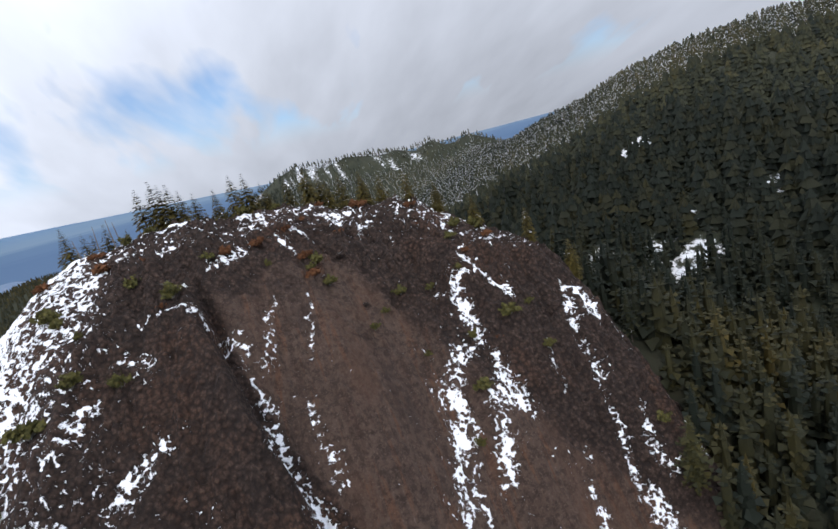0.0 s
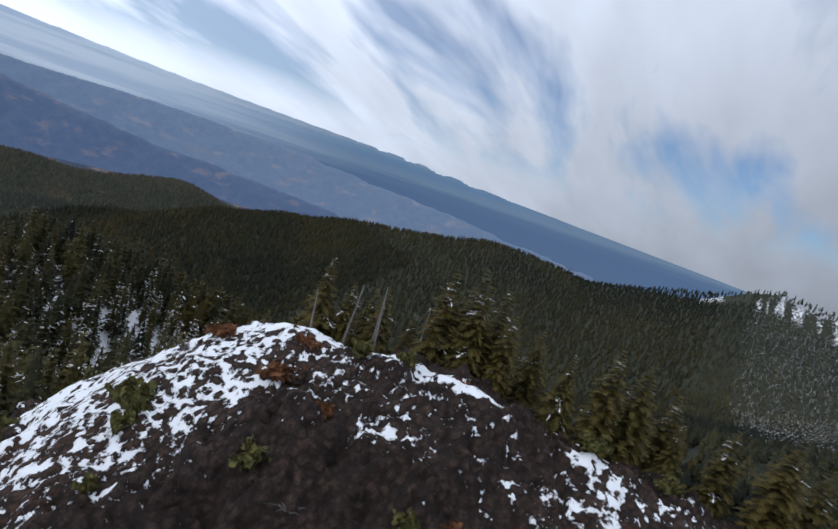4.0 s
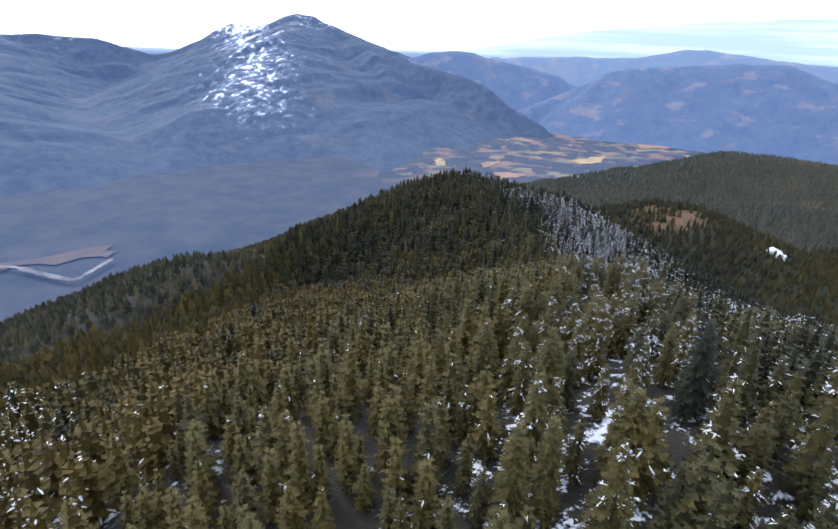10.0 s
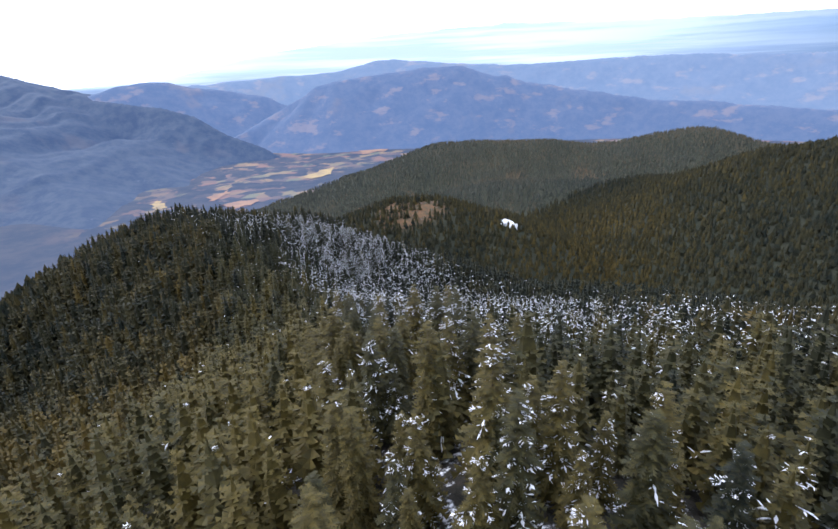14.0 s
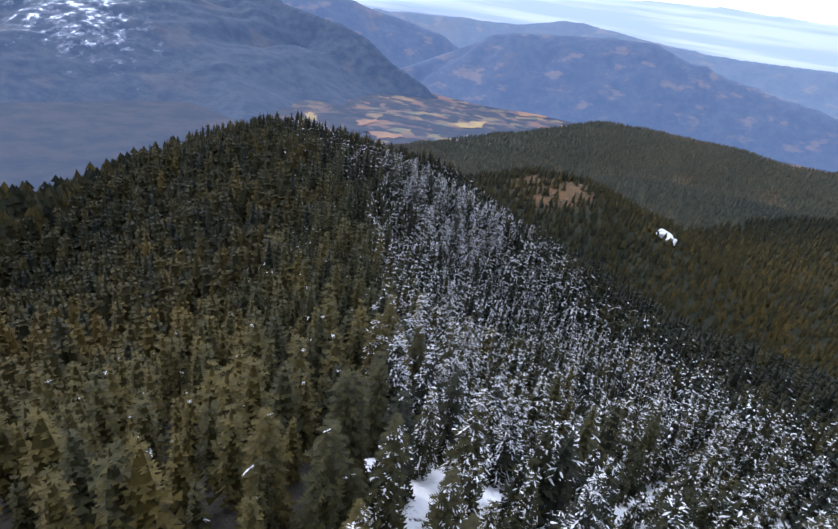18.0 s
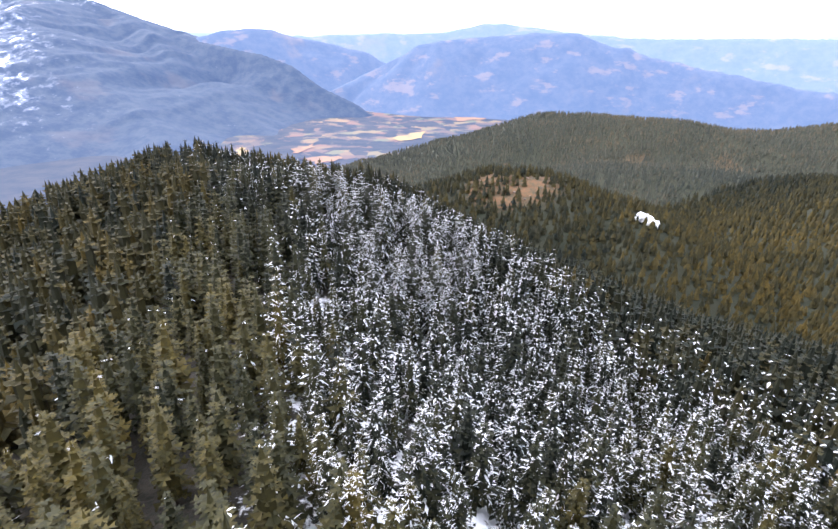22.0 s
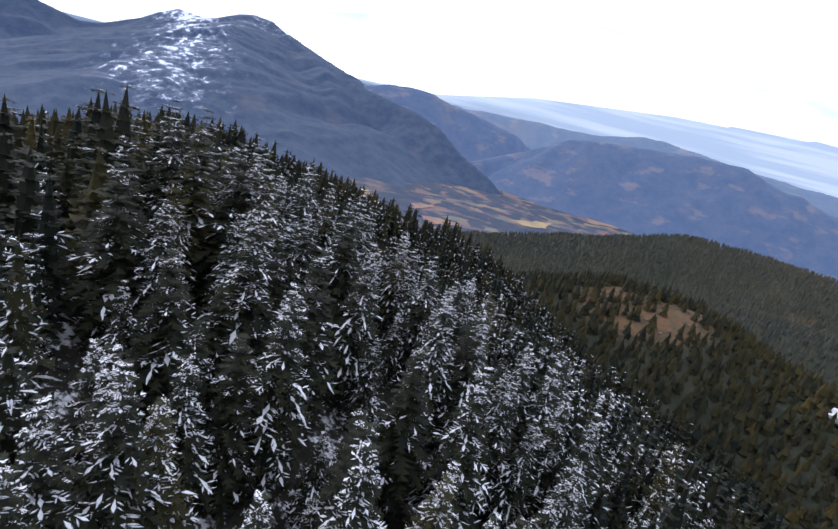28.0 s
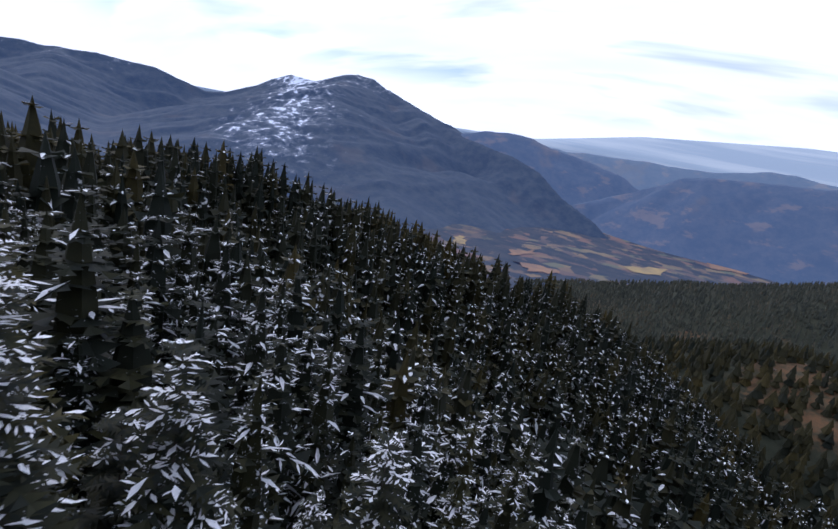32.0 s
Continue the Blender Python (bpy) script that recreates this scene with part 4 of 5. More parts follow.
def far_conifer(rng, tiers, sides, snow):
    """A small ragged conifer for distance: jagged skirts, one above the other."""
    V, F, M = [], [], []
    n = 0
    for k in range(tiers):
        u = k / tiers
        z1, z0 = min(1.0, u + 1.5 / tiers), u * 0.92 + 0.05
        r = 0.27 * (1 - u) ** 0.7 + 0.02
        pts = [(0, 0, z1)]
        for j in range(sides):
            a = 2 * math.pi * (j + rng.uniform(-0.25, 0.25)) / sides + k
            rr = r * rng.uniform(0.65, 1.25) * ((1.2, 0.62)[j % 2] if sides > 5 else 1.0)
            pts.append((rr * math.cos(a), rr * math.sin(a), z0 + rng.uniform(-0.06, 0.03)))
        tri = [(0, 1 + j, 1 + (j + 1) % sides) for j in range(sides)]
        V.append(np.array(pts))
        F.append(np.array(tri) + n)
        M.append(np.array([2 if rng.random() < snow else 0 for _ in tri]))
        n += len(pts)
    return np.concatenate(V), np.concatenate(F), np.concatenate(M)


def forest(name, label, kinds, place, needles=M_FOL):
    """ONE object of many conifers. kinds: templates; place: rows of x, y, z, height, turn, tint, kind, frost."""
    VV, FF, MM, TT, RR = [], [], [], [], []
    n = 0
    for k, (v, f, m) in enumerate(kinds):
        P = place[place[:, 6] == k]
        if not len(P):
            continue
        c, s = np.cos(P[:, 4])[:, None], np.sin(P[:, 4])[:, None]
        h = P[:, 3][:, None]
        wide = (0.85 + 0.3 * ((P[:, 4] * 7.7) % 1))[:, None]
        X = P[:, 0][:, None] + h * wide * (v[None, :, 0] * c - v[None, :, 1] * s)
        Y = P[:, 1][:, None] + h * wide * (v[None, :, 0] * s + v[None, :, 1] * c)
        Z = P[:, 2][:, None] + h * v[None, :, 2]
        VV.append(np.stack([X, Y, Z], -1).reshape(-1, 3))
        FF.append((f[None] + (n + np.arange(len(P)) * len(v))[:, None, None]).reshape(-1, 3))
        MM.append(np.tile(m, len(P)))
        TT.append(np.repeat(P[:, 5], len(v)))
        RR.append(np.repeat(P[:, 7], len(v)))
        n += len(P) * len(v)
    me = mesh_from(name, np.concatenate(VV), np.concatenate(FF), [needles, M_BARK, M_LOAD], np.concatenate(MM), [("tint", np.concatenate(TT)), ("frost", np.concatenate(RR))], smooth=False)
    return tagged(new(name, me), label, "trees", kind="stuff")


rng = random.Random(7)
SNOWS = (0.012, 0.17, 0.52)
NEAR_KINDS = [conifer(rng, 27, 8, 7, snow=v, spread_=w) for v in SNOWS for w in (0.155, 0.185)]
MIDS = [conifer(rng, 12, 6, 3, snow=v, spread_=0.178, trunk_sides=3, pad=0.058) for v in SNOWS for _ in range(4)]
LOWS = [conifer(rng, 6, 5, 1, snow=v, spread_=0.21, bare=0.05, trunk_sides=3, pad=0.09) for v in (0.0, 0.22, 0.60) for _ in range(4)]
DOTS = [far_conifer(rng, 3, 5, 0.0) for _ in range(6)]
SKIRTS = [far_conifer(rng, 5, 8, 0.0) for _ in range(6)]


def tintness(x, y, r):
    """0 deep green .. 1 olive brown: random tone, with sunlight painted as olive on the west side and the crest, shade
    as dark in hollows and on the snowy side.
    """
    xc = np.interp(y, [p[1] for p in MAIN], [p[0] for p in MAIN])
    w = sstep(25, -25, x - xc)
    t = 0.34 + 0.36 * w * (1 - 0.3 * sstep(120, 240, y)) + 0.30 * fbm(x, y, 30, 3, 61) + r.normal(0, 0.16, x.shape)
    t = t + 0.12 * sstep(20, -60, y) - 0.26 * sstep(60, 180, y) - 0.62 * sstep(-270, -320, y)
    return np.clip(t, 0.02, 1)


def jitter_grid(r, x0, x1, y0, y1, step):
    gx, gy = np.meshgrid(np.arange(x0, x1, step), np.arange(y0, y1, step), indexing="ij")
    return gx.ravel() + r.uniform(-0.48, 0.48, gx.size) * step, gy.ravel() + r.uniform(-0.48, 0.48, gx.size) * step


def track_distance(x, y, z=None):
    d = np.full(x.shape, 1e9)
    for p in PATH[::2]:
        q = np.hypot(x - p[1], y - p[2])
        d = np.minimum(d, q if z is None else np.hypot(q, z - p[3]))
    return d


def open_ground(x, y):
    """True where no tree stands: the dome's rock and the snow field under it."""
    rock = (dome_height(x, y) > land(x, y) - 1.0) & (dome_height(x, y) > -16 + 5 * fbm(x, y, 9, 2, 74))
    rock = rock | ((((x + 70) / 40) ** 2 + ((y + 288) / 40) ** 2) < 1)
    field = (((x + 22) / 17) ** 2 + ((y + 220) / 19) ** 2) < 1
    field = field | ((((x + 40) / 19) ** 2 + ((y + 208) / 10.5) ** 2) < 1 + 0.5 * fbm(x, y, 8, 2, 76))
    patch = fbm(x, y, 14, 2, 71) > 0.80
    patch = patch | (clearing(x, y) > 0.6)
    brown = ((((x - 108) / 52) ** 2 + ((y - 588) / 42) ** 2) < 1 + 0.6 * fbm(x, y, 18, 2, 72)) & (fbm(x, y, 9, 2, 73) > 0.0)
    # a narrow glade round the star-shaped tree top
    u = np.clip(((x + 4) * 12.3 + (y + 98) * 18.3) / 486.0, 0, 1)
    glade = np.hypot(x - (-4 + 12.3 * u), y - (-98 + 18.3 * u)) < 3.1
    return rock | field | patch | brown | glade


def steep_ok(x, y):
    return land(x, y) > FLOOR + 30


def build_woods():
    r = np.random.RandomState(11)
    # along the ridge
    x, y = jitter_grid(r, -420, 440, -640, 740, 5.35)
    # close wood at the south foot of the dome
    ex, ey = jitter_grid(r, -80, -12, -378, -322, 5.0)
    x, y = np.append(x, ex), np.append(y, ey)
    d = track_distance(x, y)
    ok = ~open_ground(x, y) & ~(r.uniform(0, 1, len(x)) < 0.10 * sstep(130, 200, y)) & (d < 265) & (land(x, y) > -330)
    x, y, d = x[ok], y[ok], d[ok]
    z = np.maximum(land(x, y), dome_height(x, y)) - 0.3
    h = r.uniform(9.5, 18.5, len(x)) * (1 + 0.12 * fbm(x, y, 50, 2, 81)) * (1 + 0.34 * sstep(150, 230, y))
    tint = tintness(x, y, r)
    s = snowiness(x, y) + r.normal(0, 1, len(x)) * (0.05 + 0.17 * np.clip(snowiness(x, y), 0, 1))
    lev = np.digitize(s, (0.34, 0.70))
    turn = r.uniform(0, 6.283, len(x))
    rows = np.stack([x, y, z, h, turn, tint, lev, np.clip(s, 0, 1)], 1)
    return rows, track_distance(x, y, z + h)


rows, dist = build_woods()
clear = dist > 11.5
rows, dist = rows[clear], dist[clear]
order = np.argsort(dist - 13 * sstep(195, 225, rows[:, 1]))          # more single trees where the flight ends among them
near, rest, drest = rows[order[:NEAR_TREES]], rows[order[NEAR_TREES:]], dist[order[NEAR_TREES:]]
r_ = np.random.RandomState(3)


def kinded(P, per):
    P = P.copy()
    P[:, 6] = P[:, 6] * per + r_.randint(0, per, len(P))
    return P


mid_m = drest < 80
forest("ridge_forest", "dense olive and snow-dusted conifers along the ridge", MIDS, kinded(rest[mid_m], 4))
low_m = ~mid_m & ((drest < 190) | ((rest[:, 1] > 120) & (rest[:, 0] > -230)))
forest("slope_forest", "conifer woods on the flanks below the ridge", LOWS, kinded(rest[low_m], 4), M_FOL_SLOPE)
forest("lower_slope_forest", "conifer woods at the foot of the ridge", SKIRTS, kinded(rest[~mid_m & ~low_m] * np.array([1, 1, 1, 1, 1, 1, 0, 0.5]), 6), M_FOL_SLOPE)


def beyond_spur(x, y):
    """1 on the frosted slopes behind the wooded spur south of the dome."""
    fx = np.interp(-y, [-p[1] for p in FRONT], [p[0] for p in FRONT])
    return sstep(5, 45, x - fx) * sstep(-330, -380, y)


def far_woods(name, label, x0, x1, y0, y1, step, test, hlo=9, hhi=14, seed=1, tint=(0.25, 0.14), snowy=0.0, needles=M_FOL_FAR, kinds=None):
    r = np.random.RandomState(seed)
    x, y = jitter_grid(r, x0, x1, y0, y1, step)
    ok = test(x, y) & steep_ok(x, y) & (track_distance(x, y) > 265) & ~open_ground(x, y)
    x, y = x[ok], y[ok]
    z = land(x, y) - 0.4
    s = snowy * np.maximum(beyond_spur(x, y), 0.6 * sstep(0.1, 0.4, fbm(x, y, 60, 3, 95)) * sstep(20, 60, z)) + snowy * r.normal(0, 0.16, len(x))
    rows_ = np.stack([x, y, z, r.uniform(hlo, hhi, len(x)), r.uniform(0, 6.283, len(x)), np.clip(tint[0] + 0.25 * fbm(x, y, 90, 3, 91) + 0.4 * fbm(x, y, 260, 2, 93) + r.normal(0, tint[1], len(x)), 0, 1), 0 * x, np.clip(s, 0, 1)], 1)
    return forest(name, label, kinds or DOTS, kinded(rows_, 6), needles)


# knoll and basin woods: shade put in as a darker tint than the hills'
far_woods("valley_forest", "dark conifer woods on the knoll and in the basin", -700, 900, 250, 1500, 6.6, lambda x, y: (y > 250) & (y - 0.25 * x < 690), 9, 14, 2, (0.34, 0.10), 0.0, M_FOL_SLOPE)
far_woods("hill_forest", "haze-paled grey-green woods on the hills beyond the knoll", -400, 1150, 500, 1560, 7.4, lambda x, y: (y - 0.25 * x >= 690) & (np.hypot(x, y) < 1600), 7, 11.5, 6, (0.40, 0.10), 0.0, M_FOL_HAZY)
far_woods("mountain_forest", "olive and snow-dusted conifer woods on the mountain side", -150, 900, -1000, -300, 7.0, lambda x, y: (y < -300) & (x > -140), 9, 14, 3, (0.26, 0.10), 1.0, M_FOL_FROST, SKIRTS)
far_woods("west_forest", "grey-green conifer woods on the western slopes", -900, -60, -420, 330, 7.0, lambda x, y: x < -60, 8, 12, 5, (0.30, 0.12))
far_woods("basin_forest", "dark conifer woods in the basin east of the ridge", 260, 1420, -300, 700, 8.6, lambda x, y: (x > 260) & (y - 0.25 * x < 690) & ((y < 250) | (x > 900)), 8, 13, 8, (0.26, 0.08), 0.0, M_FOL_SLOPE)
far_woods("back_forest", "dark frosted conifer woods on a far ridge", 900, 1420, -1000, -300, 10.0, lambda x, y: x > 900, 8, 13, 4, (0.24, 0.08), 1.0, M_FOL_FROST)


# ---- single conifers beside the flight line ----
def part(name, mesh, parent, label=""):
    ob = new(name, mesh)
    ob.parent = parent
    if label:
        ob["label"] = label
    return ob


def build_near_trees():
    protos = {}
    words = {0: "olive green conifer with drooping branches on the ridge", 1: "green conifer with a dusting of snow on the ridge", 2: "conifer with its branches laden with snow"}
    for k, (v, f, m) in enumerate(NEAR_KINDS):
        lev = k // 2
        for tk, tv in enumerate((0.15, 0.5, 0.85)):
            base = new("conifer")
            tagged(base, words[lev], "tree", "ridge conifers")
            for mi, nm, mt, lab in ((1, "trunk", M_BARK, ""), (0, "crown", M_FOL, ""), (2, "snow_load", M_LOAD, "white snow on the branches")):
                sel = f[m == mi]
                if not len(sel):
                    continue
                used = np.unique(sel)
                re = np.zeros(len(v), int)
                re[used] = np.arange(len(used))
                me = mesh_from(nm, v[used], re[sel], [mt], None, [("tint", np.full(len(used), tv)), ("frost", np.full(len(used), (0.12, 0.42, 0.72)[lev]))], smooth=False)
                tagged(part(nm, me, base, lab), kind="" if nm == "trunk" else "stuff")
            protos[(k, tk)] = [base, 0]
    for x, y, z, h, turn, tint, lev, frost in near:
        k = int(lev) * 2 + int(turn * 100) % 2
        tk = 0 if tint < 0.33 else 1 if tint < 0.66 else 2
        base, used = protos[(k, tk)]
        m = Matrix.Translation((x, y, z)) @ Matrix.Rotation(turn, 4, "Z") @ Matrix.Scale(h, 4)
        if not used:
            base.matrix_world = m
            protos[(k, tk)][1] = 1
        else:
            base.scale = (1, 1, 1)
            c = copy_thing(base, Matrix.Identity(4))
            c.matrix_basis = m
    for base, used in protos.values():
        if not used:
            for o in (*base.children_recursive, base):
                bpy.data.objects.remove(o)


build_near_trees()


# ---- on the summit: small conifers, dead snags, heath and bare bushes ----
def summit(x, y):
    """World x, y of a place on the summit, given in the dome's own axes."""
    p = lifted(x, y, 55.0)
    return float(p[0]), float(p[1])


def rock_top(x, y):
    return float(max(dome_height(np.array([x]), np.array([y]))[0], land(np.array([x]), np.array([y]))[0]))


def tube(bm, pts, radii, sides=6):
    rings = []
    for (p, r_) in zip(pts, radii):
        rings.append([bm.verts.new((p[0] + r_ * math.cos(2 * math.pi * k / sides), p[1] + r_ * math.sin(2 * math.pi * k / sides), p[2])) for k in range(sides)])
    for a, b in zip(rings[:-1], rings[1:]):
        for k in range(sides):
            bm.faces.new((a[k], a[(k + 1) % sides], b[(k + 1) % sides], b[k]))
    bm.faces.new(rings[-1])
    return bm


def done(bm, name, m, smooth=True):
    me = bpy.data.meshes.new(name)
    bm.to_mesh(me)
    bm.free()
    me.materials.append(m)
    for p in me.polygons:
        p.use_smooth = smooth
    return me


def conifer_thing(x, y, h, kind, tint, frost, label, group):
    x, y = summit(x, y)
    v, f, m = kind
    base = tagged(new("conifer"), label, "tree", group)
    for mi, nm, mt, lab in ((1, "trunk", M_BARK, ""), (0, "crown", M_FOL, ""), (2, "snow_load", M_LOAD, "white snow on the branches")):
        sel = f[m == mi]
        if not len(sel):
            continue
        used = np.unique(sel)
        re = np.zeros(len(v), int)
        re[used] = np.arange(len(used))
        me = mesh_from(nm, v[used], re[sel], [mt], None, [("tint", np.full(len(used), tint)), ("frost", np.full(len(used), frost))], smooth=False)
        tagged(part(nm, me, base, lab), kind="" if nm == "trunk" else "stuff")
    base.matrix_world = Matrix.Translation((x, y, rock_top(x, y) + 0.3)) @ Matrix.Rotation(h * 5, 4, "Z") @ Matrix.Scale(h, 4)
    return base


rs = random.Random(19)
STUBBY = [conifer(rs, 30, 9, 8, spread_=0.235, snow=0.05, bare=0.02, plump=0.8) for _ in range(3)]
NORTH_CLUMP = [(-8, -234, 6.5), (-10.5, -243, 10.0), (-9, -245.5, 8.5), (-7.5, -249, 9.5), (-6, -252, 8.0), (-8, -256, 12.0), (-7, -258.5, 13.0), (-6, -261, 12.0), (-8, -263, 9.0), (-4, -265, 10.0), (-6, -228, 6.6), (-3, -224, 7.6),
               (-5, -246, 10.5), (-3, -256, 11.0), (-9, -260, 10.5), (-1, -231, 8.0)]
EAST_RIM = [(-7, -269, 5.5), (-6, -272.5, 7.0), (-4, -275, 7.6), (-3, -279, 5.0), (-2, -283, 6.4), (-3.5, -287, 7.4), (-4, -291, 5.4), (-3, -294, 6.6), (-5, -298, 6.0), (-5.5, -302, 5.6), (-8, -307, 5.4), (-11, -312, 5.0), (-15, -318, 5.0), (-1, -278, 7.0), (-1, -290, 7.5), (-2, -299, 6.8), (-20, -327, 5.5), (-26, -332, 6.0)]
for k, (x, y, h) in enumerate(NORTH_CLUMP + EAST_RIM):
    conifer_thing(x, y, h * (1.0 if k < len(NORTH_CLUMP) else 1.45), STUBBY[k % 3], 0.85 + 0.3 * rs.random(), 0.25, "wind-cropped olive conifer on the rim of the rock dome", "summit conifers")


BOWED = conifer(rs, 3, 9, 5, spread_=0.55, snow=1.0, bare=0.5)
STARX, STARY = 8.3, -79.7
star = conifer_thing(STARX, STARY, 7.0, BOWED, 0.2, 0.9, "small conifer top with star-shaped snow-covered branches", "ridge conifers")


def snag(x, y, h, lean, turn):
    """A dead grey trunk with the stubs of its branches."""
    x, y = summit(x, y)
    base = tagged(new("dead_snag"), "bare grey dead conifer trunk with branch stubs", "dead tree", "summit snags")
    bm = bmesh.new()
    tube(bm, [(0.02 * k, 0.015 * math.sin(k), h * k / 6) for k in range(7)], [0.14 * (1 - k / 7.5) + 0.02 for k in range(7)])
    part("trunk", done(bm, "trunk", M_DEAD), base)
    bm = bmesh.new()
    r2 = random.Random(int(h * 100))
    for k in range(16):
        z, a, L = h * r2.uniform(0.25, 0.95), r2.uniform(0, 6.28), r2.uniform(0.25, 0.9)
        c, s = math.cos(a), math.sin(a)
        tube(bm, [(0.05 * c, 0.05 * s, z), (L * c, L * s, z + 0.05), (L * 1.2 * c, L * 1.2 * s, z - 0.03)], [0.03, 0.018, 0.006], 4)
    tagged(part("branch_stubs", done(bm, "branch_stubs", M_DEAD), base), kind="stuff")
    base.matrix_world = Matrix.Translation((x, y, rock_top(x, y) - 0.2)) @ Matrix.Rotation(turn, 4, "Z") @ Matrix.Rotation(lean, 4, "X")
    return base


for x, y, h, lean, turn in ((-12, -248, 7.4, 0.05, 0.3), (-10.5, -250.5, 8.2, -0.03, 1.8), (-12.5, -252, 6.2, 0.07, 4.0), (-9, -255, 7.0, 0.04, 2.2), (-5, -254, 6.4, -0.05, 5.0), (-15, -246, 5.0, 0.10, 3.0), (2, -283.5, 5.0, 0.05, 1.0), (-22, -221, 2.4, 0.1, 2.0)):
    snag(x, y, h, lean, turn)


def bush(name, label, m_leaf, x, y, size, leaves, seed, upright=0.6):
    """A low bush: forked twigs from one root, and small leaf blades along them."""
    x, y = summit(x, y)
    r2 = random.Random(seed)
    base = tagged(new(name), label, "bush", "summit bushes")
    tw, lf = bmesh.new(), bmesh.new()
    for k in range(16):
        a, u = r2.uniform(0, 6.28), r2.uniform(0.15, 1.0)
        L = size * r2.uniform(0.6, 1.1)
        c, s = math.cos(a), math.sin(a)
        p1 = (L * 0.45 * u * c, L * 0.45 * u * s, L * upright * 0.45)
        p2 = (L * u * c + r2.uniform(-0.1, 0.1) * size, L * u * s + r2.uniform(-0.1, 0.1) * size, L * upright * (1.15 - 0.6 * u))
        tube(tw, [(0, 0, -0.1), p1, p2], [0.035 * size, 0.02 * size, 0.006 * size], 4)
        for j in range(leaves):
            t = r2.uniform(0.35, 1.05)
            q = [p1[i] + (p2[i] - p1[i]) * (t * 1.6 - 0.6) + r2.uniform(-0.13, 0.13) * size for i in range(3)]
            w = 0.09 * size * r2.uniform(0.6, 1.4)
            n = Vector((r2.uniform(-1, 1), r2.uniform(-1, 1), r2.uniform(-0.3, 1))).normalized()
            t1 = n.orthogonal().normalized() * w
            t2 = n.cross(t1).normalized() * w * 2.0
            q = Vector(q)
            lf.faces.new([lf.verts.new(v) for v in (q - t1, q + t2, q + t1, q - t2 * 0.6)])
    part("twigs", done(tw, "twigs", M_DEAD), base)
    if leaves:
        me = done(lf, "leaves", m_leaf, False)
        for key, val in (("tint", 0.6 + 0.3 * r2.random()), ("frost", 0.1)):
            me.attributes.new(key, "FLOAT", "POINT").data.foreach_set("value", np.full(len(me.vertices), val, np.float32))
        tagged(part("leaves", me, base), kind="stuff")
    else:
        lf.free()
    base.matrix_world = Matrix.Translation((x, y, rock_top(x, y) + 0.25)) @ Matrix.Rotation(seed, 4, "Z") @ Matrix.Scale(1.35, 4)
    return base


for k, (x, y, s) in enumerate(((-23, -250, 1.5), (-13, -262, 1.0), (-24, -281, 1.3), (-17, -289, 1.1), (-10, -296, 1.3), (-8, -288, 1.0), (-19, -318, 1.2), (-14, -283, 0.9), (-12, -305, 1.4))):
    bush("heath_bush", "rust-brown heather bush on the summit rock", M_HEATH, x, y, s, 26, 40 + k)
for k, (x, y, s) in enumerate(((-30, -243, 1.7), (-26, -266, 1.1), (-24, -283, 1.5), (-28, -295, 1.2), (-27, -301, 1.0), (-27, -307, 1.1), (-36, -295, 0.9), (-18, -312, 1.5), (-30, -291, 0.9), (-44, -241, 1.9), (-48, -236, 1.8),
                               (-35, -304, 1.3), (-42, -301, 1.5), (-46, -297, 1.1), (-33, -317, 1.0), (-22, -225, 1.6), (-30, -226, 1.8), (-13, -229, 1.4), (-52, -327, 1.3))):
    bush("evergreen_bush", "low olive evergreen bush in a crack of the rock", M_BUSH, x, y, s, 30, 80 + k, 0.9)
rb = random.Random(77)
for k in range(34):
    y = rb.uniform(-318, -240)
    x = float(np.interp(-y, [-p[1] for p in DOME[:7]], [p[0] for p in DOME[:7]])) - rb.uniform(-2, 26)
    if k % 3 == 0:
        bush("heath_bush", "rust-brown heather bush on the summit rock", M_HEATH, x, y, rb.uniform(0.8, 1.5), 30, 200 + k)
    else:
        bush("evergreen_bush", "low olive evergreen bush in a crack of the rock", M_BUSH, x, y, rb.uniform(0.8, 1.7), 34, 200 + k, 1.0)
for k, (x, y, s) in enumerate(((-25.5, -256, 2.2), (-23, -239, 1.6), (-29, -259, 1.2))):
    bush("bare_bush", "leafless grey bush on the summit rock", M_DEAD, x, y, s, 0, 130 + k, 0.55)


def boulder(x, y, z, size, seed, m, label, name="boulder", group="summit boulders", squash=0.7, ragged=0.42):
    r2 = random.Random(seed)
    bm = bmesh.new()
    bmesh.ops.create_icosphere(bm, subdivisions=3, radius=1.0)
    noise.seed_set(seed)
    for v in bm.verts:
        d = 1 + ragged * noise.noise(v.co * 1.3 + Vector((seed, 0, 0))) - 0.7 * ragged * abs(noise.noise(v.co * 2.3 + Vector((0, seed, 0)))) + 0.16 * noise.noise(v.co * 3.7)
        v.co = Vector((v.co.x * d * size, v.co.y * d * size * r2.uniform(0.98, 1.02), v.co.z * d * size * squash))
    me = done(bm, name, m, False)
    me.attributes.new("snow", "FLOAT", "POINT").data.foreach_set("value", np.array([0.15 + 0.45 * max(0.0, v.co.z / (size * squash)) for v in me.vertices], np.float32))
    ob = tagged(new(name, me), label, "rock", group)
    ob.matrix_world = Matrix.Translation((x, y, z)) @ Matrix.Rotation(seed * 1.7, 4, "Z")
    return ob


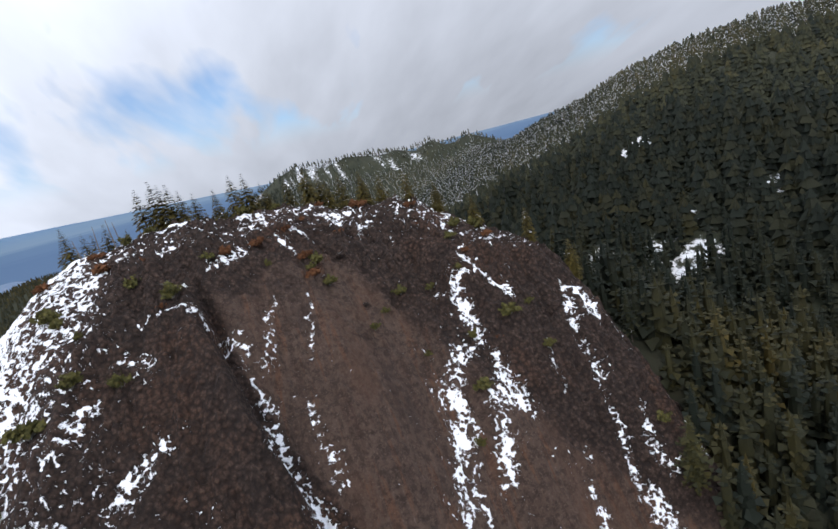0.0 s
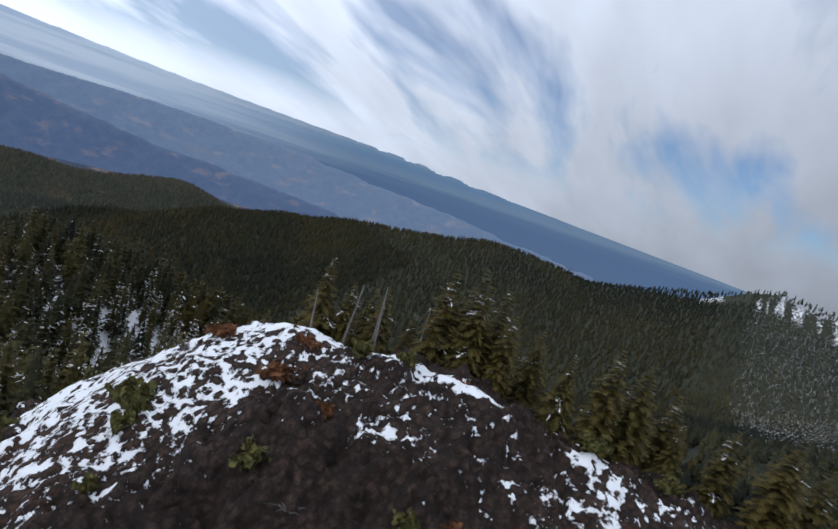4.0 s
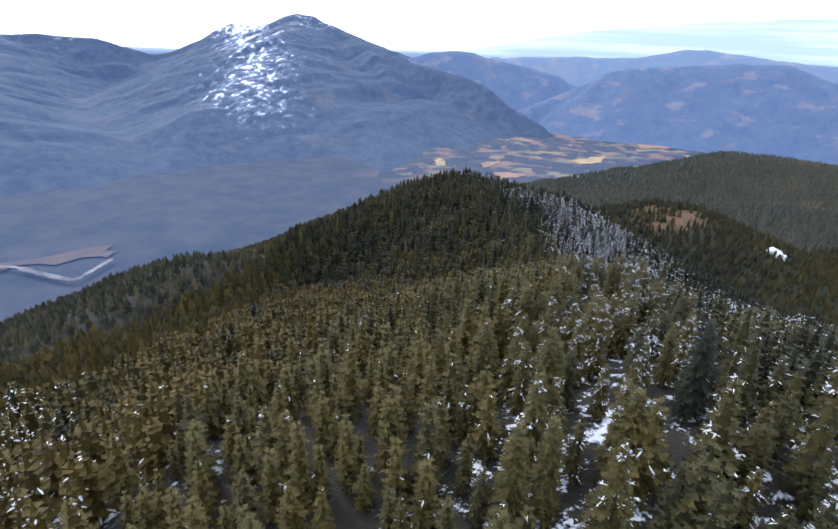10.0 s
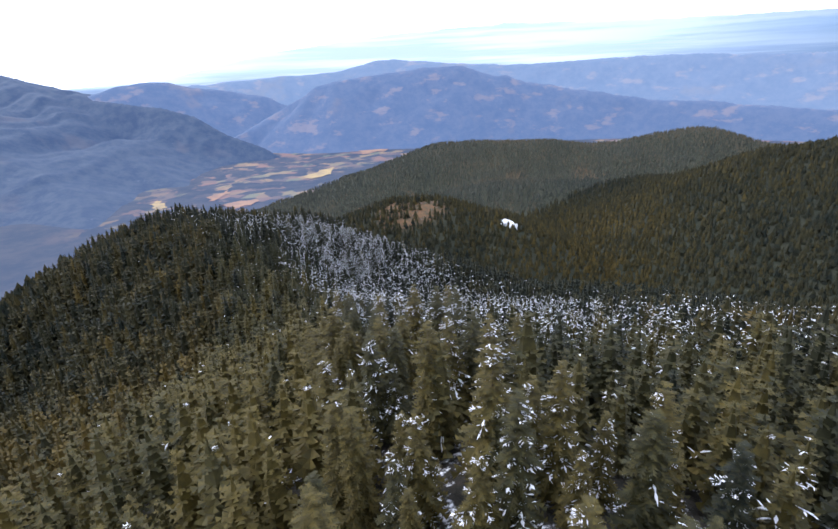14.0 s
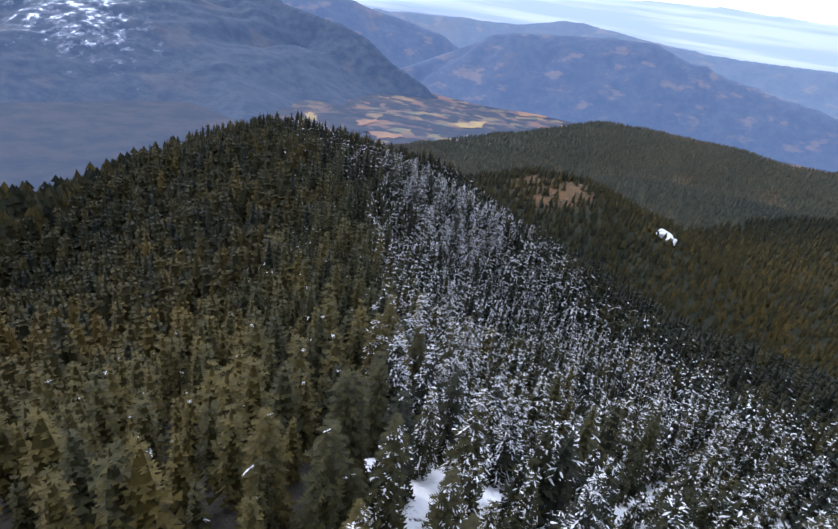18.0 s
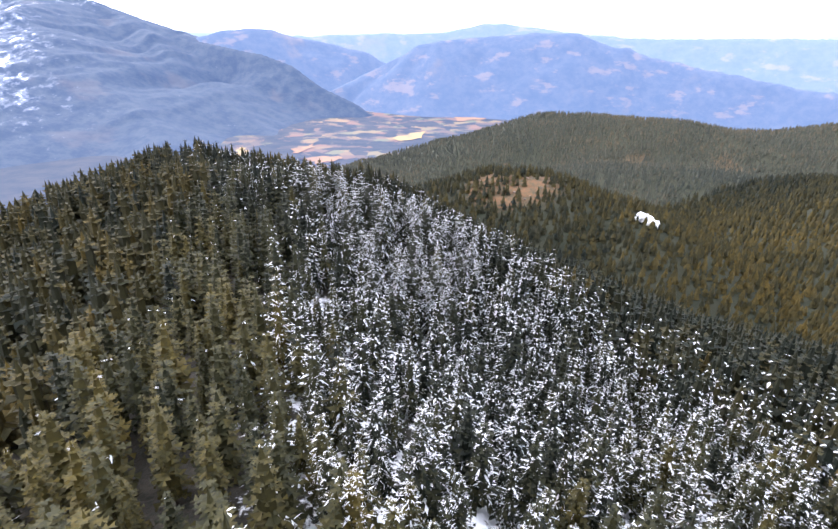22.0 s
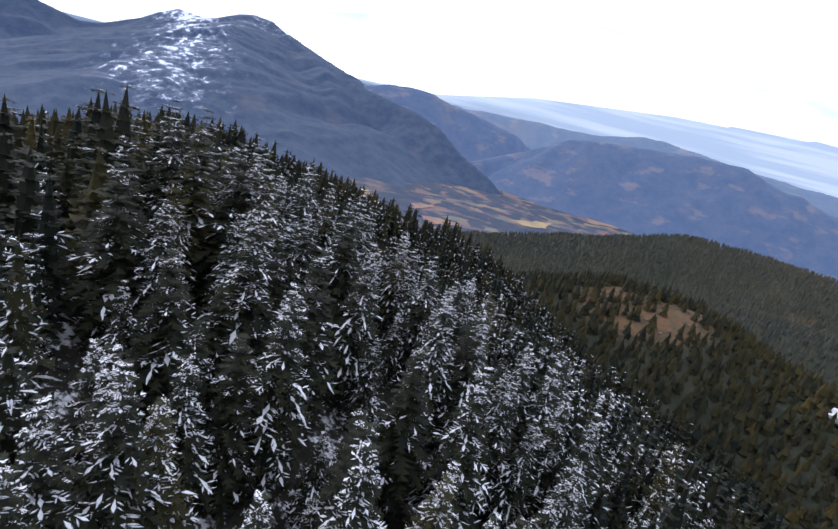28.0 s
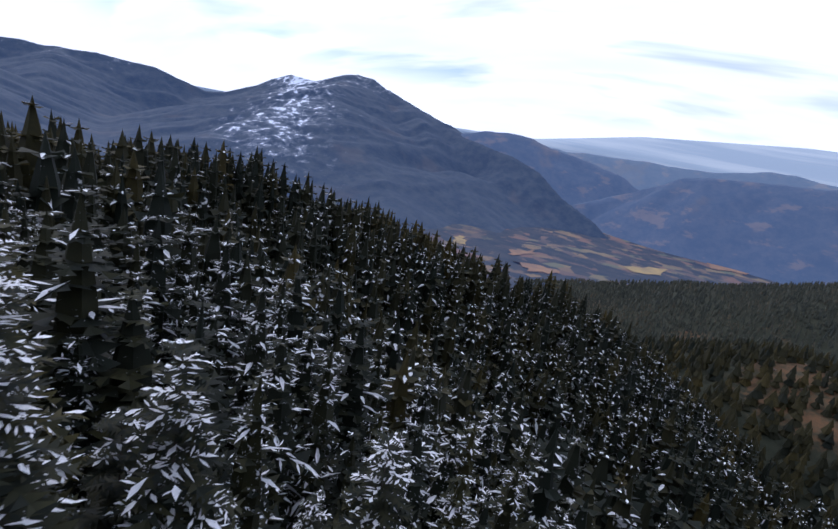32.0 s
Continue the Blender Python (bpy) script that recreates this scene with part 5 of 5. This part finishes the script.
for k in range(46):
    x, y = summit(-18 + rs.gauss(0, 7), -263 + rs.gauss(0, 22))
    boulder(x, y, rock_top(x, y) + 0.05, rs.uniform(0.25, 0.85), 300 + k, M_ROCK, "brown conglomerate boulder dusted with snow")
for k, (x, y, s) in enumerate(((-25, -222, 2.2), (-19, -229, 1.9), (-30, -229, 1.6), (-15, -214, 1.5), (-34, -221, 1.2), (-21.5, -205, 2.0), (-19.5, -203, 1.5), (-23.5, -206.5, 1.4), (-26, -209, 1.2), (-18, -207, 1.1))):
    x, y = summit(x, y)
    boulder(x, y, rock_top(x, y) + 0.2, s, 400 + k, M_ROCK, "dark outcrop breaking through the snow field", "rock_outcrop", "snow field outcrops", 0.5)

# ---- on the hills ahead: a snowy crag, pale rocks on the heath ----
for k, (x, y, s) in enumerate(((216, 524, 5.0), (219, 520.5, 5.4), (222, 516.5, 5.2), (225, 513, 4.2))):
    boulder(x, y, float(land(np.array([x]), np.array([y]))[0]) + 4.0, s, 500 + k, M_SNOW, "snow-white crag standing out of the forest", "snowy_crag", "crag", 0.95, 0.8)
for k in range(22):
    x, y = 112 + rs.gauss(0, 19), 586 + rs.gauss(0, 13)
    boulder(x, y, float(land(np.array([x]), np.array([y]))[0]) + 0.3, rs.uniform(0.6, 1.5), 520 + k, M_PALE, "pale grey rock on a brown heath knoll", "pale_rock", "knoll rocks")


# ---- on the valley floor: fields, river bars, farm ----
def hazed_patch_material(name, a, b):
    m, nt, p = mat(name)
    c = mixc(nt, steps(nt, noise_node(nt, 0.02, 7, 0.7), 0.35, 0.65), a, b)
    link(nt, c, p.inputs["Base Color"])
    # the valley's blue haze again, laid over the patch colour as emission
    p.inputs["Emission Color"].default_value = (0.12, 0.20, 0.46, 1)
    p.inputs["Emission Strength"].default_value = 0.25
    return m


M_YELLOW = hazed_patch_material("mown_yellow_field", (0.33, 0.235, 0.085), (0.21, 0.155, 0.075))
M_ORANGE = hazed_patch_material("rusty_field", (0.26, 0.15, 0.075), (0.18, 0.11, 0.07))
M_GREEN = hazed_patch_material("winter_green_field", (0.20, 0.23, 0.08), (0.14, 0.17, 0.08))
M_SAND = hazed_patch_material("pale_river_gravel", (0.20, 0.18, 0.17), (0.07, 0.065, 0.06))
M_RED = hazed_patch_material("bare_red_alder_woods", (0.085, 0.060, 0.048), (0.055, 0.045, 0.040))


def sheet(name, label, category, pts, m, z, seed, wobble=9.0):
    """A flat patch of ground with an uneven rim."""
    r2 = random.Random(seed)
    bm = bmesh.new()
    rim = []
    for (x0, y0), (x1, y1) in zip(pts, pts[1:] + pts[:1]):
        for k in range(5):
            t = k / 5
            rim.append(bm.verts.new((x0 + t * (x1 - x0) + r2.uniform(-wobble, wobble), y0 + t * (y1 - y0) + r2.uniform(-wobble, wobble) * 2, z)))
    bm.faces.new(rim)
    bmesh.ops.triangulate(bm, faces=bm.faces[:])
    bmesh.ops.subdivide_edges(bm, edges=bm.edges[:], cuts=3, use_grid_fill=True)
    bm.verts.ensure_lookup_table()
    px, py = np.array([v.co.x for v in bm.verts]), np.array([v.co.y for v in bm.verts])
    for v, h in zip(bm.verts, np.maximum(land(px, py), mountain_height(px, py)[0])):
        v.co.z = float(h) + 3.0
    return tagged(new(name, done(bm, name, m)), label, category, kind="structure")


VZ = FLOOR + 6.0
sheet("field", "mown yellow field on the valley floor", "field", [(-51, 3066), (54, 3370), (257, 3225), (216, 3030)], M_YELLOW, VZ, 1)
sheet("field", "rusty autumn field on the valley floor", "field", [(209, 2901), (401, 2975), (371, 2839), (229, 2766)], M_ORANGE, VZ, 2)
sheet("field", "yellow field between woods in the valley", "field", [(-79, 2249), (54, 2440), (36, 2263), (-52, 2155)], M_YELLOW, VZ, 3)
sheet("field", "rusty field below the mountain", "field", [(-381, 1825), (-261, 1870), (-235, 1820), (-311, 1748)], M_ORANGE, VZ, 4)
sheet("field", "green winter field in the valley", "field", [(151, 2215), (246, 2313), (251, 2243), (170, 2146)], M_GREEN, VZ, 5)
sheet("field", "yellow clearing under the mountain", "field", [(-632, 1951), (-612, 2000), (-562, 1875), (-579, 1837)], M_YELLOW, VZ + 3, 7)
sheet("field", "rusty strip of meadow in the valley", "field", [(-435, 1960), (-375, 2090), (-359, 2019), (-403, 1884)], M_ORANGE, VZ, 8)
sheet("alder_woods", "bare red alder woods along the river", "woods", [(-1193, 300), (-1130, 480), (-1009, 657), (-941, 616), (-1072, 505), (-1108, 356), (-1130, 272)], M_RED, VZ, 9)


def river(pts, w, z):
    bm = bmesh.new()
    prev = None
    r2 = random.Random(4)
    P = []
    for i in range(len(pts) - 1):
        p0, p1, p2, p3 = (Vector((*pts[min(max(q, 0), len(pts) - 1)], 0)) for q in (i - 1, i, i + 1, i + 2))
        for k in range(6):
            u = k / 6
            P.append(0.5 * (2 * p1 + (p2 - p0) * u + (2 * p0 - 5 * p1 + 4 * p2 - p3) * u * u + (3 * p1 - p0 - 3 * p2 + p3) * u ** 3))
    for i, p in enumerate(P):
        d = (P[min(i + 1, len(P) - 1)] - P[max(i - 1, 0)]).normalized()
        n = Vector((-d.y, d.x, 0)) * w * r2.uniform(0.35, 1.25)
        cur = (bm.verts.new((*(p + n)[:2], z)), bm.verts.new((*(p - n)[:2], z)))
        if prev:
            bm.faces.new((prev[0], prev[1], cur[1], cur[0]))
        prev = cur
    return tagged(new("river_bar", done(bm, "river_bar", M_SAND)), "pale winding gravel bed of the valley river", "river", kind="structure")


river([(-1180, 190), (-1105, 260), (-1073, 333), (-1093, 401), (-1094, 458), (-1060, 485), (-982, 482), (-906, 484), (-905, 509), (-926, 603)], 7, VZ + 4)

M_WALL = plain_material("white_farm_walls", (0.78, 0.77, 0.74), (0.66, 0.65, 0.62), 0.5, 0.7)
M_ROOF = plain_material("grey_metal_roof", (0.42, 0.44, 0.47), (0.32, 0.34, 0.37), 0.4, 0.5)


def barn(x, y, L, w, h, turn):
    base = tagged(new("barn"), "white farm barn with a grey pitched roof", "barn", "valley farm")
    bm = bmesh.new()
    bmesh.ops.create_cube(bm, size=1.0, matrix=Matrix.Translation((0, 0, h / 2)) @ Matrix.Diagonal((L, w, h, 1)))
    part("walls", done(bm, "walls", M_WALL, False), base)
    bm = bmesh.new()
    v = [bm.verts.new(p) for p in ((-L * 0.53, -w * 0.57, h), (L * 0.53, -w * 0.57, h), (L * 0.53, w * 0.57, h), (-L * 0.53, w * 0.57, h), (-L * 0.53, 0, h + w * 0.35), (L * 0.53, 0, h + w * 0.35))]
    for f in ((0, 1, 5, 4), (2, 3, 4, 5), (0, 4, 3), (1, 2, 5), (3, 2, 1, 0)):
        bm.faces.new([v[k] for k in f])
    part("roof", done(bm, "roof", M_ROOF, False), base, "grey pitched roof")
    base.matrix_world = Matrix.Translation((x, y, FLOOR + 4)) @ Matrix.Rotation(turn, 4, "Z")


for x, y, L, w, h, turn in ((30, 3090, 42, 20, 11, 0.2), (70, 3110, 26, 16, 9, 1.3), (-10, 3070, 20, 12, 7, 0.6)):
    barn(x, y, L, w, h, turn)
